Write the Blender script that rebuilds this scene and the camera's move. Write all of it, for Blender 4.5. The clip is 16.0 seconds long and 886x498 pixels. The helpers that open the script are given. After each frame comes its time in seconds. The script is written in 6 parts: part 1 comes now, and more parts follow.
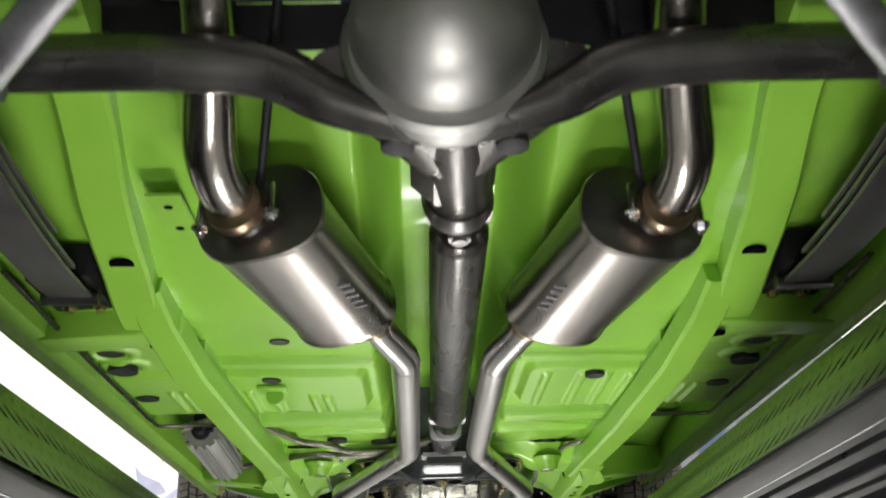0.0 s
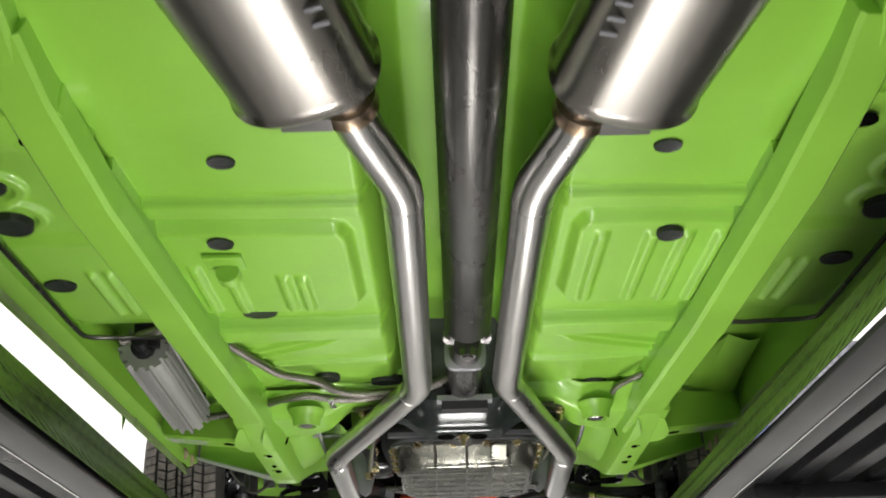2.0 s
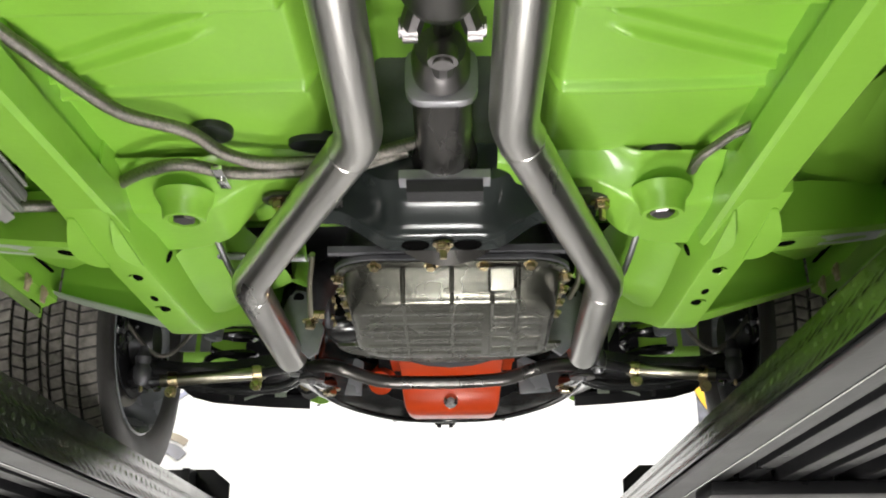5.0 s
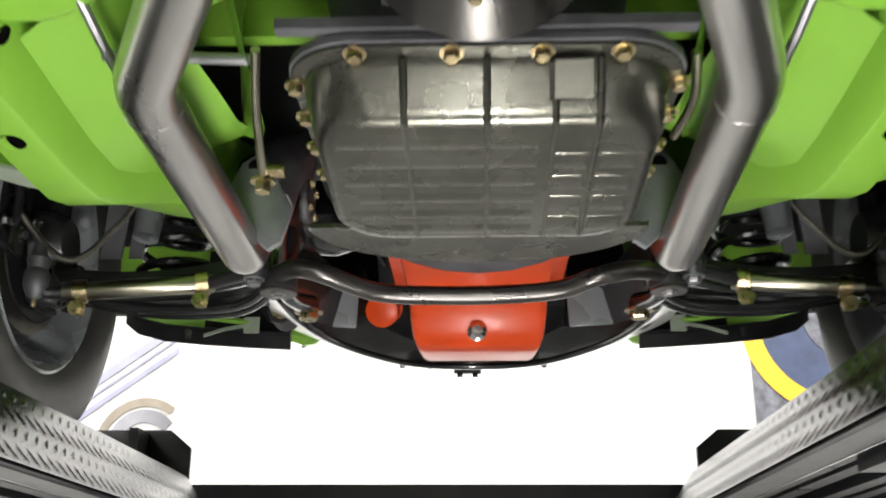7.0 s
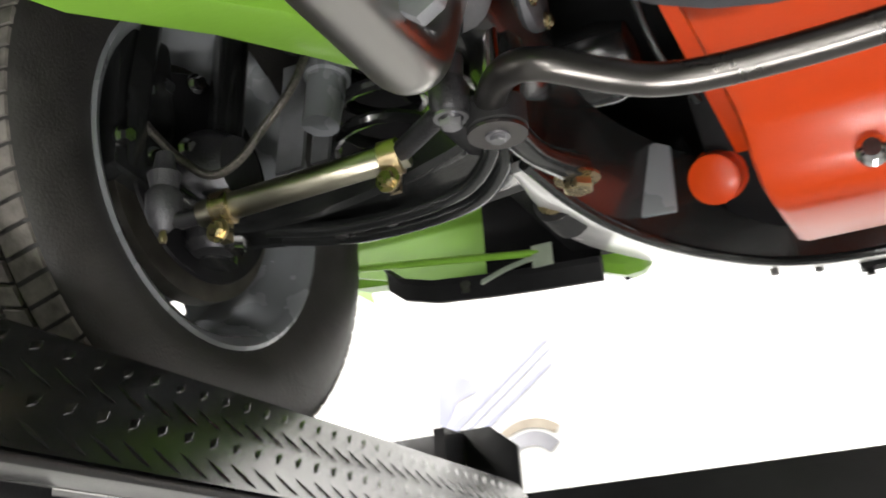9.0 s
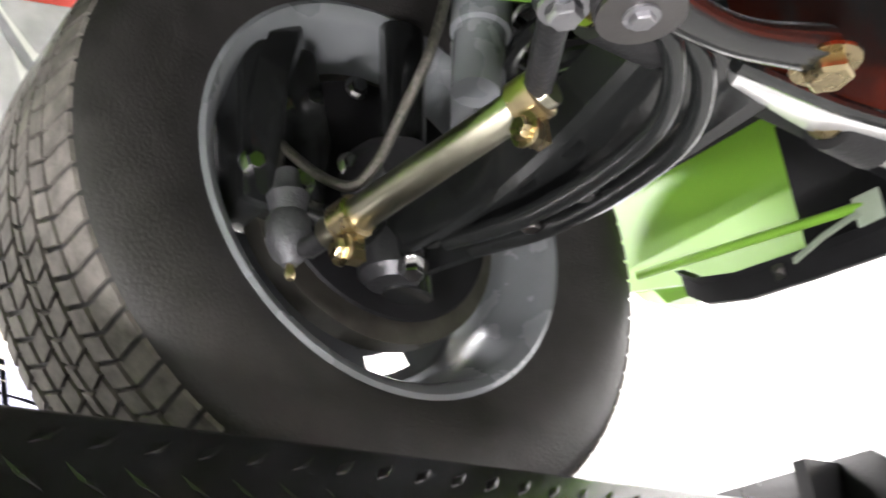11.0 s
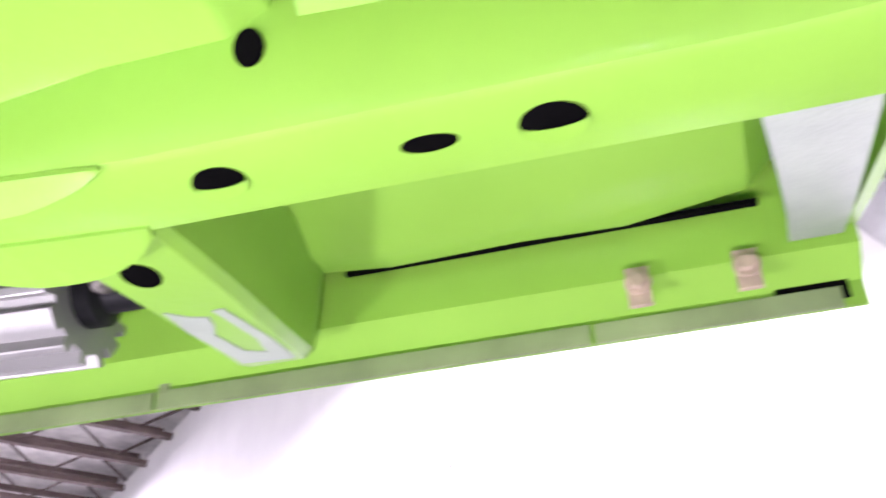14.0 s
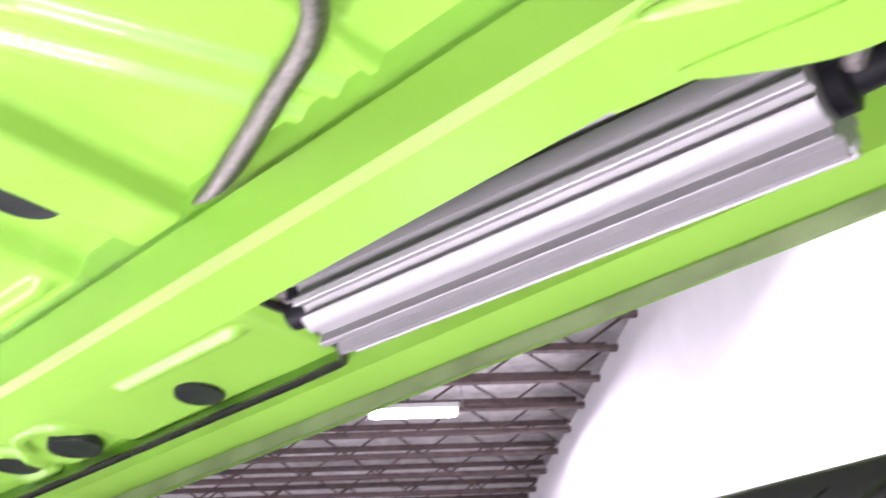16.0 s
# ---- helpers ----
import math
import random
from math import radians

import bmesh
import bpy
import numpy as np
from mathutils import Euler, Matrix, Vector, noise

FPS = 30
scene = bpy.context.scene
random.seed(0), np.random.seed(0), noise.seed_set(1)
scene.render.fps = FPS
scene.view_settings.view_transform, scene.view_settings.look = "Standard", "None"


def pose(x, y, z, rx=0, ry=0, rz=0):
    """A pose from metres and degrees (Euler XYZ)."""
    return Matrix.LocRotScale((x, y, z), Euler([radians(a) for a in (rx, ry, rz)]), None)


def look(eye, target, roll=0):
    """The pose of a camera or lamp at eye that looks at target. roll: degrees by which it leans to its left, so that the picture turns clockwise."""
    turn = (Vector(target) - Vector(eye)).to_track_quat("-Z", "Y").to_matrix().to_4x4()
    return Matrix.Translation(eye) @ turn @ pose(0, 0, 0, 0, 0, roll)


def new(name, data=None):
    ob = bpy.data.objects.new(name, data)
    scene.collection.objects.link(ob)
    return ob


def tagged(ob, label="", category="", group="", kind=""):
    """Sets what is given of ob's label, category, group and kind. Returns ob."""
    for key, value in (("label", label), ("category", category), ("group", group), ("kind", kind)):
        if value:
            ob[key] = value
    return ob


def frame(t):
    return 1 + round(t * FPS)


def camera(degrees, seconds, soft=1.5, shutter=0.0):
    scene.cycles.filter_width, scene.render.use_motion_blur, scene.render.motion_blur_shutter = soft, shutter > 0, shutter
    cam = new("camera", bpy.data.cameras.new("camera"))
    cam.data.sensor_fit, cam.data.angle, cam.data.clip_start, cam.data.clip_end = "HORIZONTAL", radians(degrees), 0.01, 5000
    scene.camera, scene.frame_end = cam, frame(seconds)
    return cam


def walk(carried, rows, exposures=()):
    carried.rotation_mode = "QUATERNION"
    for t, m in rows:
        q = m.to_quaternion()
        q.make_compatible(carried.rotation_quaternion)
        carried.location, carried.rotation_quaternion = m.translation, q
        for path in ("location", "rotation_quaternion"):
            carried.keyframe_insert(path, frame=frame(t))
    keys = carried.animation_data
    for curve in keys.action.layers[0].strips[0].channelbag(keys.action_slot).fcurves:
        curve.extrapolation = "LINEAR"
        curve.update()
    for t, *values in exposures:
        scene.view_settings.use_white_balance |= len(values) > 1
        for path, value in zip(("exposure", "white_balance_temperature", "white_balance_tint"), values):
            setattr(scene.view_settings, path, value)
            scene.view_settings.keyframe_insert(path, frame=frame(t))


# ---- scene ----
cam = camera(46.0, 16.0, 1.8, 0.5)
PATH = [
    (0, (-0.04, -0.148, 1.135), (0.014, 1.712, 1.868), -1.8),
    (0.5, (-0.048, 0.046, 1.079), (0.012, 1.893, 1.844), -2.3),
    (1, (-0.045, 0.226, 1.038), (-0.007, 2.054, 1.848), -2.2),
    (1.5, (-0.024, 0.401, 1.014), (-0.003, 2.224, 1.837), -2.0),
    (2, (-0.014, 0.547, 1.03), (-0.009, 2.371, 1.851), -1.6),
    (2.5, (0.002, 0.723, 1.027), (-0.002, 2.55, 1.839), -1.4),
    (3, (0.007, 0.886, 1.053), (-0.005, 2.73, 1.825), -1.3),
    (3.5, (0.029, 1.028, 1.085), (0.03, 2.911, 1.759), -1.1),
    (4, (0.048, 1.178, 1.116), (0.042, 3.066, 1.774), -0.9),
    (4.2, (0.06, 1.24, 1.09), (0.025, 3.118, 1.775), -0.5),
    (6.3, (0.016, 1.924, 1.159), (0.003, 3.813, 1.816), -0.4),
    (6.4, (0.019, 1.955, 1.159), (-0.001, 3.845, 1.813), -0.2),
    (6.5, (0.02, 1.99, 1.157), (-0.002, 3.882, 1.804), -0.2),
    (7, (0.025, 2.182, 1.163), (-0.038, 4.073, 1.812), 0.2),
    (7.5, (0.019, 2.384, 1.177), (-0.128, 4.278, 1.801), 0.6),
    (8, (0.026, 2.558, 1.171), (-0.314, 4.425, 1.804), -1.2),
    (8.5, (0.037, 2.714, 1.171), (-0.535, 4.511, 1.84), -2.0),
    (9, (0.023, 2.862, 1.178), (-0.75, 4.558, 1.901), -4.2),
    (9.2, (0.025, 2.906, 1.179), (-0.821, 4.552, 1.937), -4.6),
    (11.3, (0.008, 3.237, 1.246), (-1.444, 4.273, 2.15), -5.7),
    (11.5, (-0.016, 3.249, 1.252), (-1.527, 4.16, 2.194), -5.5),
    (12, (-0.034, 3.257, 1.248), (-1.652, 3.81, 2.286), -3.6),
    (12.5, (-0.073, 3.229, 1.265), (-1.735, 3.525, 2.337), -4.3),
    (13, (-0.085, 3.202, 1.289), (-1.735, 3.296, 2.415), -4.9),
    (13.5, (-0.077, 3.186, 1.29), (-1.691, 3.022, 2.46), -3.2),
    (14, (-0.086, 3.141, 1.29), (-1.675, 2.735, 2.434), -1.8),
    (14.5, (-0.083, 3.093, 1.288), (-1.621, 2.473, 2.406), -1.1),
    (15, (-0.063, 3.035, 1.276), (-1.532, 2.223, 2.364), -1.6),
    (15.5, (-0.062, 2.974, 1.276), (-1.464, 2.027, 2.343), -2.7),
    (16, (-0.056, 2.907, 1.271), (-1.385, 1.819, 2.296), -3.4),
]
EXPOSURES = [(0.0, 0.0, 6500, 10), (4.2, 0.05, 6500, 10), (6.3, 0.30, 6500, 10), (8.0, 0.38, 6500, 10), (9.2, 0.60, 6500, 10), (11.3, 1.55, 6300, 16), (12.0, 1.48, 6050, 28), (12.5, 1.40, 5900, 38), (16.0, 1.28, 5900, 38)]
walk(cam, [(t, look(eye, target, roll)) for t, eye, target, roll in PATH], EXPOSURES)

# ---- world and lamps ----
world = bpy.data.worlds.new("world")
scene.world = world
world.use_nodes = True
world.node_tree.nodes["Background"].inputs[0].default_value = (0.9, 0.95, 1.0, 1)
world.node_tree.nodes["Background"].inputs[1].default_value = 0.04


def area(name, m, sx, sy, watts, color=(1, 0.97, 0.93)):
    d = bpy.data.lights.new(name, "AREA")
    d.shape, d.size, d.size_y, d.energy, d.color = "RECTANGLE", sx, sy, watts, color
    ob = new(name, d)
    ob.matrix_world = m
    return ob



# ---- materials ----
def shader(name):
    m = bpy.data.materials.new(name)
    m.use_nodes = True
    nt = m.node_tree
    return m, nt, nt.nodes["Principled BSDF"]


def mat(name, color, rough=0.5, metal=0.0, grain=0.08, scale=30.0, bump=0.1, coat=0.0, stretch=(1, 1, 1), wear=0.0, wear_color=None, fine=300.0, vary=0.0, depth=0.002, spec=0.5):
    """Paint, metal or rubber with grain at two scales, patchy gloss and fine relief."""
    m, nt, b = shader(name)
    n, l = nt.nodes, nt.links
    co = n.new("ShaderNodeTexCoord")
    mp = n.new("ShaderNodeMapping")
    mp.inputs["Scale"].default_value = stretch
    l.new(co.outputs["Object"], mp.inputs["Vector"])
    big = n.new("ShaderNodeTexNoise")
    big.inputs["Scale"].default_value, big.inputs["Detail"].default_value = scale, 6
    l.new(mp.outputs[0], big.inputs["Vector"])
    small = n.new("ShaderNodeTexNoise")
    small.inputs["Scale"].default_value, small.inputs["Detail"].default_value = fine, 3
    l.new(mp.outputs[0], small.inputs["Vector"])
    ramp = n.new("ShaderNodeMapRange")
    ramp.inputs["From Min"].default_value, ramp.inputs["From Max"].default_value = 0.3, 0.7
    ramp.inputs["To Min"].default_value, ramp.inputs["To Max"].default_value = 1 - grain, 1 + grain
    l.new(big.outputs["Fac"], ramp.inputs["Value"])
    mul = n.new("ShaderNodeMix")
    mul.data_type, mul.blend_type = "RGBA", "MULTIPLY"
    mul.inputs["Factor"].default_value = 1
    mul.inputs["A"].default_value = (*color, 1)
    comb = n.new("ShaderNodeCombineColor")
    for k in range(3):
        l.new(ramp.outputs[0], comb.inputs[k])
    l.new(comb.outputs[0], mul.inputs["B"])
    last = mul.outputs["Result"]
    if vary:
        info = n.new("ShaderNodeObjectInfo")
        vr = n.new("ShaderNodeMapRange")
        vr.inputs["To Min"].default_value, vr.inputs["To Max"].default_value = 1 - vary, 1 + vary
        l.new(info.outputs["Random"], vr.inputs["Value"])
        vm = n.new("ShaderNodeVectorMath")
        vm.operation = "SCALE"
        l.new(last, vm.inputs[0])
        l.new(vr.outputs[0], vm.inputs["Scale"])
        last = vm.outputs[0]
    if wear:
        wn = n.new("ShaderNodeTexNoise")
        wn.inputs["Scale"].default_value, wn.inputs["Detail"].default_value = scale * 0.6, 9
        wn.inputs["Roughness"].default_value = 0.7
        l.new(co.outputs["Object"], wn.inputs["Vector"])
        wr = n.new("ShaderNodeMapRange")
        wr.inputs["From Min"].default_value, wr.inputs["From Max"].default_value = 0.72 - wear, 0.80 - wear
        l.new(wn.outputs["Fac"], wr.inputs["Value"])
        mx = n.new("ShaderNodeMix")
        mx.data_type = "RGBA"
        l.new(wr.outputs[0], mx.inputs["Factor"])
        l.new(last, mx.inputs["A"])
        mx.inputs["B"].default_value = (*(wear_color or [c * 0.4 for c in color]), 1)
        last = mx.outputs["Result"]
    l.new(last, b.inputs["Base Color"])
    rr = n.new("ShaderNodeMapRange")
    rr.inputs["To Min"].default_value, rr.inputs["To Max"].default_value = max(0.02, rough * 0.75), min(1, rough * 1.25)
    l.new(big.outputs["Fac"], rr.inputs["Value"])
    l.new(rr.outputs[0], b.inputs["Roughness"])
    b.inputs["Metallic"].default_value = metal
    b.inputs["Specular IOR Level"].default_value = spec
    if coat:
        b.inputs["Coat Weight"].default_value, b.inputs["Coat Roughness"].default_value = coat, 0.10
    if bump:
        bp = n.new("ShaderNodeBump")
        bp.inputs["Strength"].default_value, bp.inputs["Distance"].default_value = bump, depth
        mixh = n.new("ShaderNodeMath")
        mixh.operation = "ADD"
        l.new(big.outputs["Fac"], mixh.inputs[0])
        l.new(small.outputs["Fac"], mixh.inputs[1])
        l.new(mixh.outputs[0], bp.inputs["Height"])
        l.new(bp.outputs[0], b.inputs["Normal"])
    return m


GREEN = mat("green_paint", (0.222, 0.46, 0.047), 0.40, 0, 0.07, 6, 0.10, coat=0.25, fine=90, depth=0.004)
STEEL = mat("brushed_stainless", (0.55, 0.54, 0.52), 0.30, 1, 0.10, 14, 0.05, stretch=(1, 0.15, 1), fine=220)
STEEL_POLISHED = mat("polished_stainless", (0.40, 0.375, 0.345), 0.24, 1, 0.10, 9, 0.04, stretch=(1, 0.3, 1), fine=180)
MUFFLER = mat("brushed_muffler_steel", (0.29, 0.272, 0.25), 0.29, 1, 0.12, 10, 0.06, stretch=(1, 0.15, 1), fine=200)
STEEL_HOT = mat("heat_tinted_steel", (0.34, 0.25, 0.17), 0.32, 1, 0.25, 22, 0.1)
CAP = mat("stamped_steel", (0.20, 0.19, 0.19), 0.33, 1, 0.2, 12, 0.1)
DARK_STEEL = mat("oiled_dark_steel", (0.11, 0.105, 0.10), 0.28, 0.9, 0.25, 12, 0.1, stretch=(1, 0.3, 1))
HOUSING = mat("bare_cast_housing", (0.12, 0.115, 0.11), 0.28, 0.9, 0.3, 9, 0.2)
CAST = mat("cast_iron_grey", (0.12, 0.12, 0.13), 0.5, 0.6, 0.3, 18, 0.5)
ALLOY = mat("cast_alloy", (0.40, 0.40, 0.42), 0.42, 0.9, 0.2, 25, 0.4)
BLACK = mat("black_satin_paint", (0.010, 0.010, 0.011), 0.5, 0, 0.3, 20, 0.15, spec=0.15)
BLACK_GLOSS = mat("black_gloss_paint", (0.014, 0.015, 0.015), 0.22, 0, 0.3, 12, 0.2, coat=0.8)
CROSS = mat("grey_green_enamel", (0.022, 0.027, 0.026), 0.18, 0.2, 0.15, 8, 0.06, coat=0.15, spec=0.35)
RUBBER = mat("black_rubber", (0.016, 0.016, 0.017), 0.65, 0, 0.3, 40, 0.4)
TYRE = mat("tyre_rubber", (0.036, 0.034, 0.033), 0.5, 0, 0.25, 30, 0.4)
TREAD = mat("dusty_tread_rubber", (0.19, 0.175, 0.16), 0.85, 0, 0.35, 60, 0.5, spec=0.2)
# near-black that stands in for shade inside uncut holes and gaps
SHADE_BLACK = mat("flat_shade_black", (0.003, 0.003, 0.003), 1.0, 0, 0.2, 50, 0, spec=0.0)
TAN_CLIP = mat("tan_plastic", (0.42, 0.33, 0.24), 0.5, 0, 0.2, 60, 0.1)
PLUG = mat("rubber_plug", (0.010, 0.011, 0.012), 0.5, 0, 0.2, 50, 0.2)
ORANGE = mat("orange_engine_enamel", (0.66, 0.062, 0.006), 0.34, 0, 0.08, 8, 0.12, coat=0.08, spec=0.3)
PAN = mat("sealed_pan_steel", (0.13, 0.13, 0.11), 0.27, 0.9, 0.2, 14, 0.15, coat=0.1)
BRASS = mat("zinc_yellow_plating", (0.50, 0.41, 0.24), 0.28, 1, 0.15, 40, 0.15)
TIEROD = mat("yellow_zinc_tube", (0.40, 0.385, 0.30), 0.30, 1, 0.12, 30, 0.1)
CHROME = mat("bright_zinc", (0.75, 0.75, 0.75), 0.16, 1, 0.05, 20, 0.05)
ALU = mat("extruded_aluminium", (0.31, 0.31, 0.29), 0.5, 0.45, 0.10, 20, 0.05, stretch=(1, 0.1, 1))
BRAID = mat("braided_stainless", (0.24, 0.225, 0.20), 0.42, 1, 0.3, 260, 0.6, fine=700)
GREY_WHEEL = mat("grey_wheel_paint", (0.27, 0.285, 0.30), 0.28, 0.2, 0.10, 10, 0.05, coat=0.4)
DISC = mat("brake_disc_steel", (0.16, 0.15, 0.13), 0.35, 0.8, 0.25, 30, 0.1, wear=0.1, wear_color=(0.09, 0.05, 0.03))
LIFT = mat("lift_grey_steel", (0.012, 0.0115, 0.0115), 0.32, 0.0, 0.2, 8, 0.15, wear=0.05, wear_color=(0.03, 0.026, 0.023))
LIFT_BLACK = mat("lift_black_paint", (0.012, 0.012, 0.013), 0.30, 0, 0.25, 10, 0.2, spec=0.3)
PLATE = mat("tread_plate_paint", (0.012, 0.012, 0.013), 0.24, 0.0, 0.25, 12, 0.05, spec=0.4)
WALL = mat("white_wall_paint", (0.86, 0.86, 0.85), 0.7, 0, 0.03, 3, 0.1)
DOOR_WHITE = mat("white_door_panel", (0.88, 0.88, 0.88), 0.45, 0, 0.02, 3, 0.05)
CONCRETE = mat("sealed_concrete", (0.12, 0.12, 0.118), 0.45, 0, 0.15, 2.5, 0.15, wear=0.05, wear_color=(0.08, 0.08, 0.078))
JOIST = mat("rust_primer_steel", (0.15, 0.11, 0.10), 0.6, 0.2, 0.3, 8, 0.3)
CAST_DARK = mat("dark_oiled_casting", (0.075, 0.075, 0.08), 0.32, 0.7, 0.3, 18, 0.4)
SPRING = mat("grey_spring_steel", (0.055, 0.053, 0.052), 0.38, 0.4, 0.25, 14, 0.15)
BRACKET = mat("grey_cast_bracket", (0.24, 0.245, 0.26), 0.42, 0.3, 0.2, 25, 0.3)
INSUL = mat("white_faced_insulation", (0.78, 0.76, 0.73), 0.6, 0, 0.25, 5, 0.5, fine=40)
FLANGE = mat("pale_olive", (0.26, 0.34, 0.15), 0.45, 0, 0.25, 14, 0.2, wear=0.08, wear_color=(0.38, 0.36, 0.27))
# enamel of lamp housings; on the lip, the door's reflection as colour
WHITE_LIP = mat("enamel_and_reflected_white", (0.80, 0.80, 0.79), 0.25, 0, 0.06, 10, 0.1, coat=0.4)
PRIMER = mat("pale_grey_primer", (0.34, 0.40, 0.31), 0.4, 0, 0.12, 30, 0.2, wear=0.06, wear_color=(0.25, 0.40, 0.12))
DOME = mat("polished_cover_steel", (0.40, 0.40, 0.385), 0.46, 1, 0.15, 9, 0.08)
GLOW, _nt, _b = shader("lamp_tube_glow")
_b.inputs["Emission Color"].default_value, _b.inputs["Emission Strength"].default_value = (1, 0.98, 0.95, 1), 14


# ---- mesh helpers ----
def finish(bm, name, material, parent=None, label="", smooth=True, bevel=0.0, angle=35):
    if bevel:
        bmesh.ops.bevel(bm, geom=[e for e in bm.edges if e.is_manifold and e.calc_face_angle(0) > 0.5], offset=bevel, segments=2, affect="EDGES", profile=0.6)
    me = bpy.data.meshes.new(name)
    bm.to_mesh(me)
    bm.free()
    me.materials.append(material)
    if smooth:
        me.polygons.foreach_set("use_smooth", [True] * len(me.polygons))
        me.set_sharp_from_angle(angle=radians(angle))
    ob = new(name, me)
    if parent:
        ob.parent = parent
    if label:
        ob["label"] = label
    return ob


def part(name, bm, material, parent, label="", **k):
    return finish(bm, name, material, parent, label, **k)


def empty(name, label, category, group="", kind="", parent=None):
    ob = new(name)
    ob.empty_display_size = 0.1
    if parent:
        ob.parent = parent
        if label:
            ob["label"] = label
        return ob
    return tagged(ob, label, category, group, kind)


def add_box(bm, lo, hi, m=None):
    v = [bm.verts.new((x, y, z)) for x in (lo[0], hi[0]) for y in (lo[1], hi[1]) for z in (lo[2], hi[2])]
    for q in ((0, 1, 3, 2), (4, 6, 7, 5), (0, 4, 5, 1), (2, 3, 7, 6), (0, 2, 6, 4), (1, 5, 7, 3)):
        bm.faces.new([v[i] for i in q])
    if m is not None:
        for p in v:
            p.co = m @ p.co
    return v


def box(lo, hi, m=None):
    bm = bmesh.new()
    add_box(bm, lo, hi, m)
    return bm


def add_loft(bm, rings, cap=True, closed=True):
    """Skin over rings of equally many points."""
    vs = [[bm.verts.new(p) for p in r] for r in rings]
    n = len(vs[0])
    for a, b in zip(vs, vs[1:]):
        for i in range(n if closed else n - 1):
            j = (i + 1) % n
            bm.faces.new((a[i], a[j], b[j], b[i]))
    if cap and closed:
        bm.faces.new(list(reversed(vs[0])))
        bm.faces.new(vs[-1])
    return bm


def loft(rings, cap=True, closed=True):
    bm = bmesh.new()
    add_loft(bm, rings, cap, closed)
    bmesh.ops.recalc_face_normals(bm, faces=bm.faces)
    return bm


def curve_points(pts, bend=0.05, steps=5):
    """A polyline with rounded corners."""
    pts = [Vector(p) for p in pts]
    out = [pts[0]]
    for a, b, c in zip(pts, pts[1:], pts[2:]):
        r = min(bend, (a - b).length * 0.48, (c - b).length * 0.48)
        p, q = b + (a - b).normalized() * r, b + (c - b).normalized() * r
        for i in range(steps + 1):
            t = i / steps
            out.append((1 - t) ** 2 * p + 2 * t * (1 - t) * b + t * t * q)
    out.append(pts[-1])
    return out


def spline(pts, steps=8):
    pts = [Vector(p) for p in pts]
    P = [2 * pts[0] - pts[1], *pts, 2 * pts[-1] - pts[-2]]
    out = []
    for a, b, c, d in zip(P, P[1:], P[2:], P[3:]):
        for i in range(steps):
            t = i / steps
            out.append(0.5 * ((2 * b) + (c - a) * t + (2 * a - 5 * b + 4 * c - d) * t * t + (3 * b - a - 3 * c + d) * t ** 3))
    return out + [pts[-1]]


def sweep_rings(path, section, up=(0, 0, 1)):
    """Rings of a section of (side, up) pairs carried along a path; section may be a function of the way from 0 to 1."""
    rings, n = [], len(path)
    side0 = None
    for i, p in enumerate(path):
        d = (path[min(i + 1, n - 1)] - path[max(i - 1, 0)]).normalized()
        s = d.cross(Vector(up))
        if s.length < 0.05:
            s = side0 or d.cross(Vector((0, 1, 0.01)))
        s.normalize()
        if side0 is not None and s.dot(side0) < 0:
            s = -s
        side0 = s
        u = s.cross(d).normalized()
        sec = section(i / (n - 1)) if callable(section) else section
        rings.append([p + s * a + u * b for a, b in sec])
    return rings


def circle(r, n=20, ry=None):
    return [(r * math.cos(2 * math.pi * i / n), (ry or r) * math.sin(2 * math.pi * i / n)) for i in range(n)]


def tube(path, r, n=20, up=(0, 0, 1), cap=True):
    return loft(sweep_rings([Vector(p) for p in path], circle(r, n) if not callable(r) else (lambda t: circle(r(t), n)), up), cap)


def hollow(path, r, wall=0.002, n=22, up=(0, 0, 1)):
    """A pipe with open ends and a wall."""
    a = sweep_rings([Vector(p) for p in path], circle(r, n), up)
    b = sweep_rings([Vector(p) for p in path], circle(r - wall, n), up)
    return loft([b[0], *a, *reversed(b)], cap=False)


def rod(a, b, r, n=16):
    return tube([a, b], r, n)


def lathe(profile, axis_from, axis_to, n=40, cap=True):
    """A turned shape: pairs of (way along the axis in metres, radius)."""
    a, b = Vector(axis_from), Vector(axis_to)
    d = (b - a).normalized()
    s = d.orthogonal().normalized()
    u = d.cross(s)
    rings = [[a + d * w + (s * math.cos(2 * math.pi * i / n) + u * math.sin(2 * math.pi * i / n)) * max(r, 1e-4) for i in range(n)] for w, r in profile]
    return loft(rings, cap)


def add_lathe(bm, profile, a, b, n=16):
    t = lathe(profile, a, b, n)
    me = bpy.data.meshes.new("tmp")
    t.to_mesh(me)
    t.free()
    bm.from_mesh(me)
    bpy.data.meshes.remove(me)
    return bm


def merge(*bms):
    out = bmesh.new()
    for b in bms:
        me = bpy.data.meshes.new("tmp")
        b.to_mesh(me)
        b.free()
        out.from_mesh(me)
        bpy.data.meshes.remove(me)
    return out


def hexbolt(at, axis, r=0.009, h=0.008, washer=True):
    at, axis = Vector(at), Vector(axis).normalized()
    prof = [(0, r * 0.98), (h * 0.8, r), (h, r * 0.86)]
    b = lathe(prof, at, at + axis, 6)
    if washer:
        b = merge(b, lathe([(-0.001, r * 1.45), (0.0018, r * 1.45)], at, at + axis, 16))
    return b


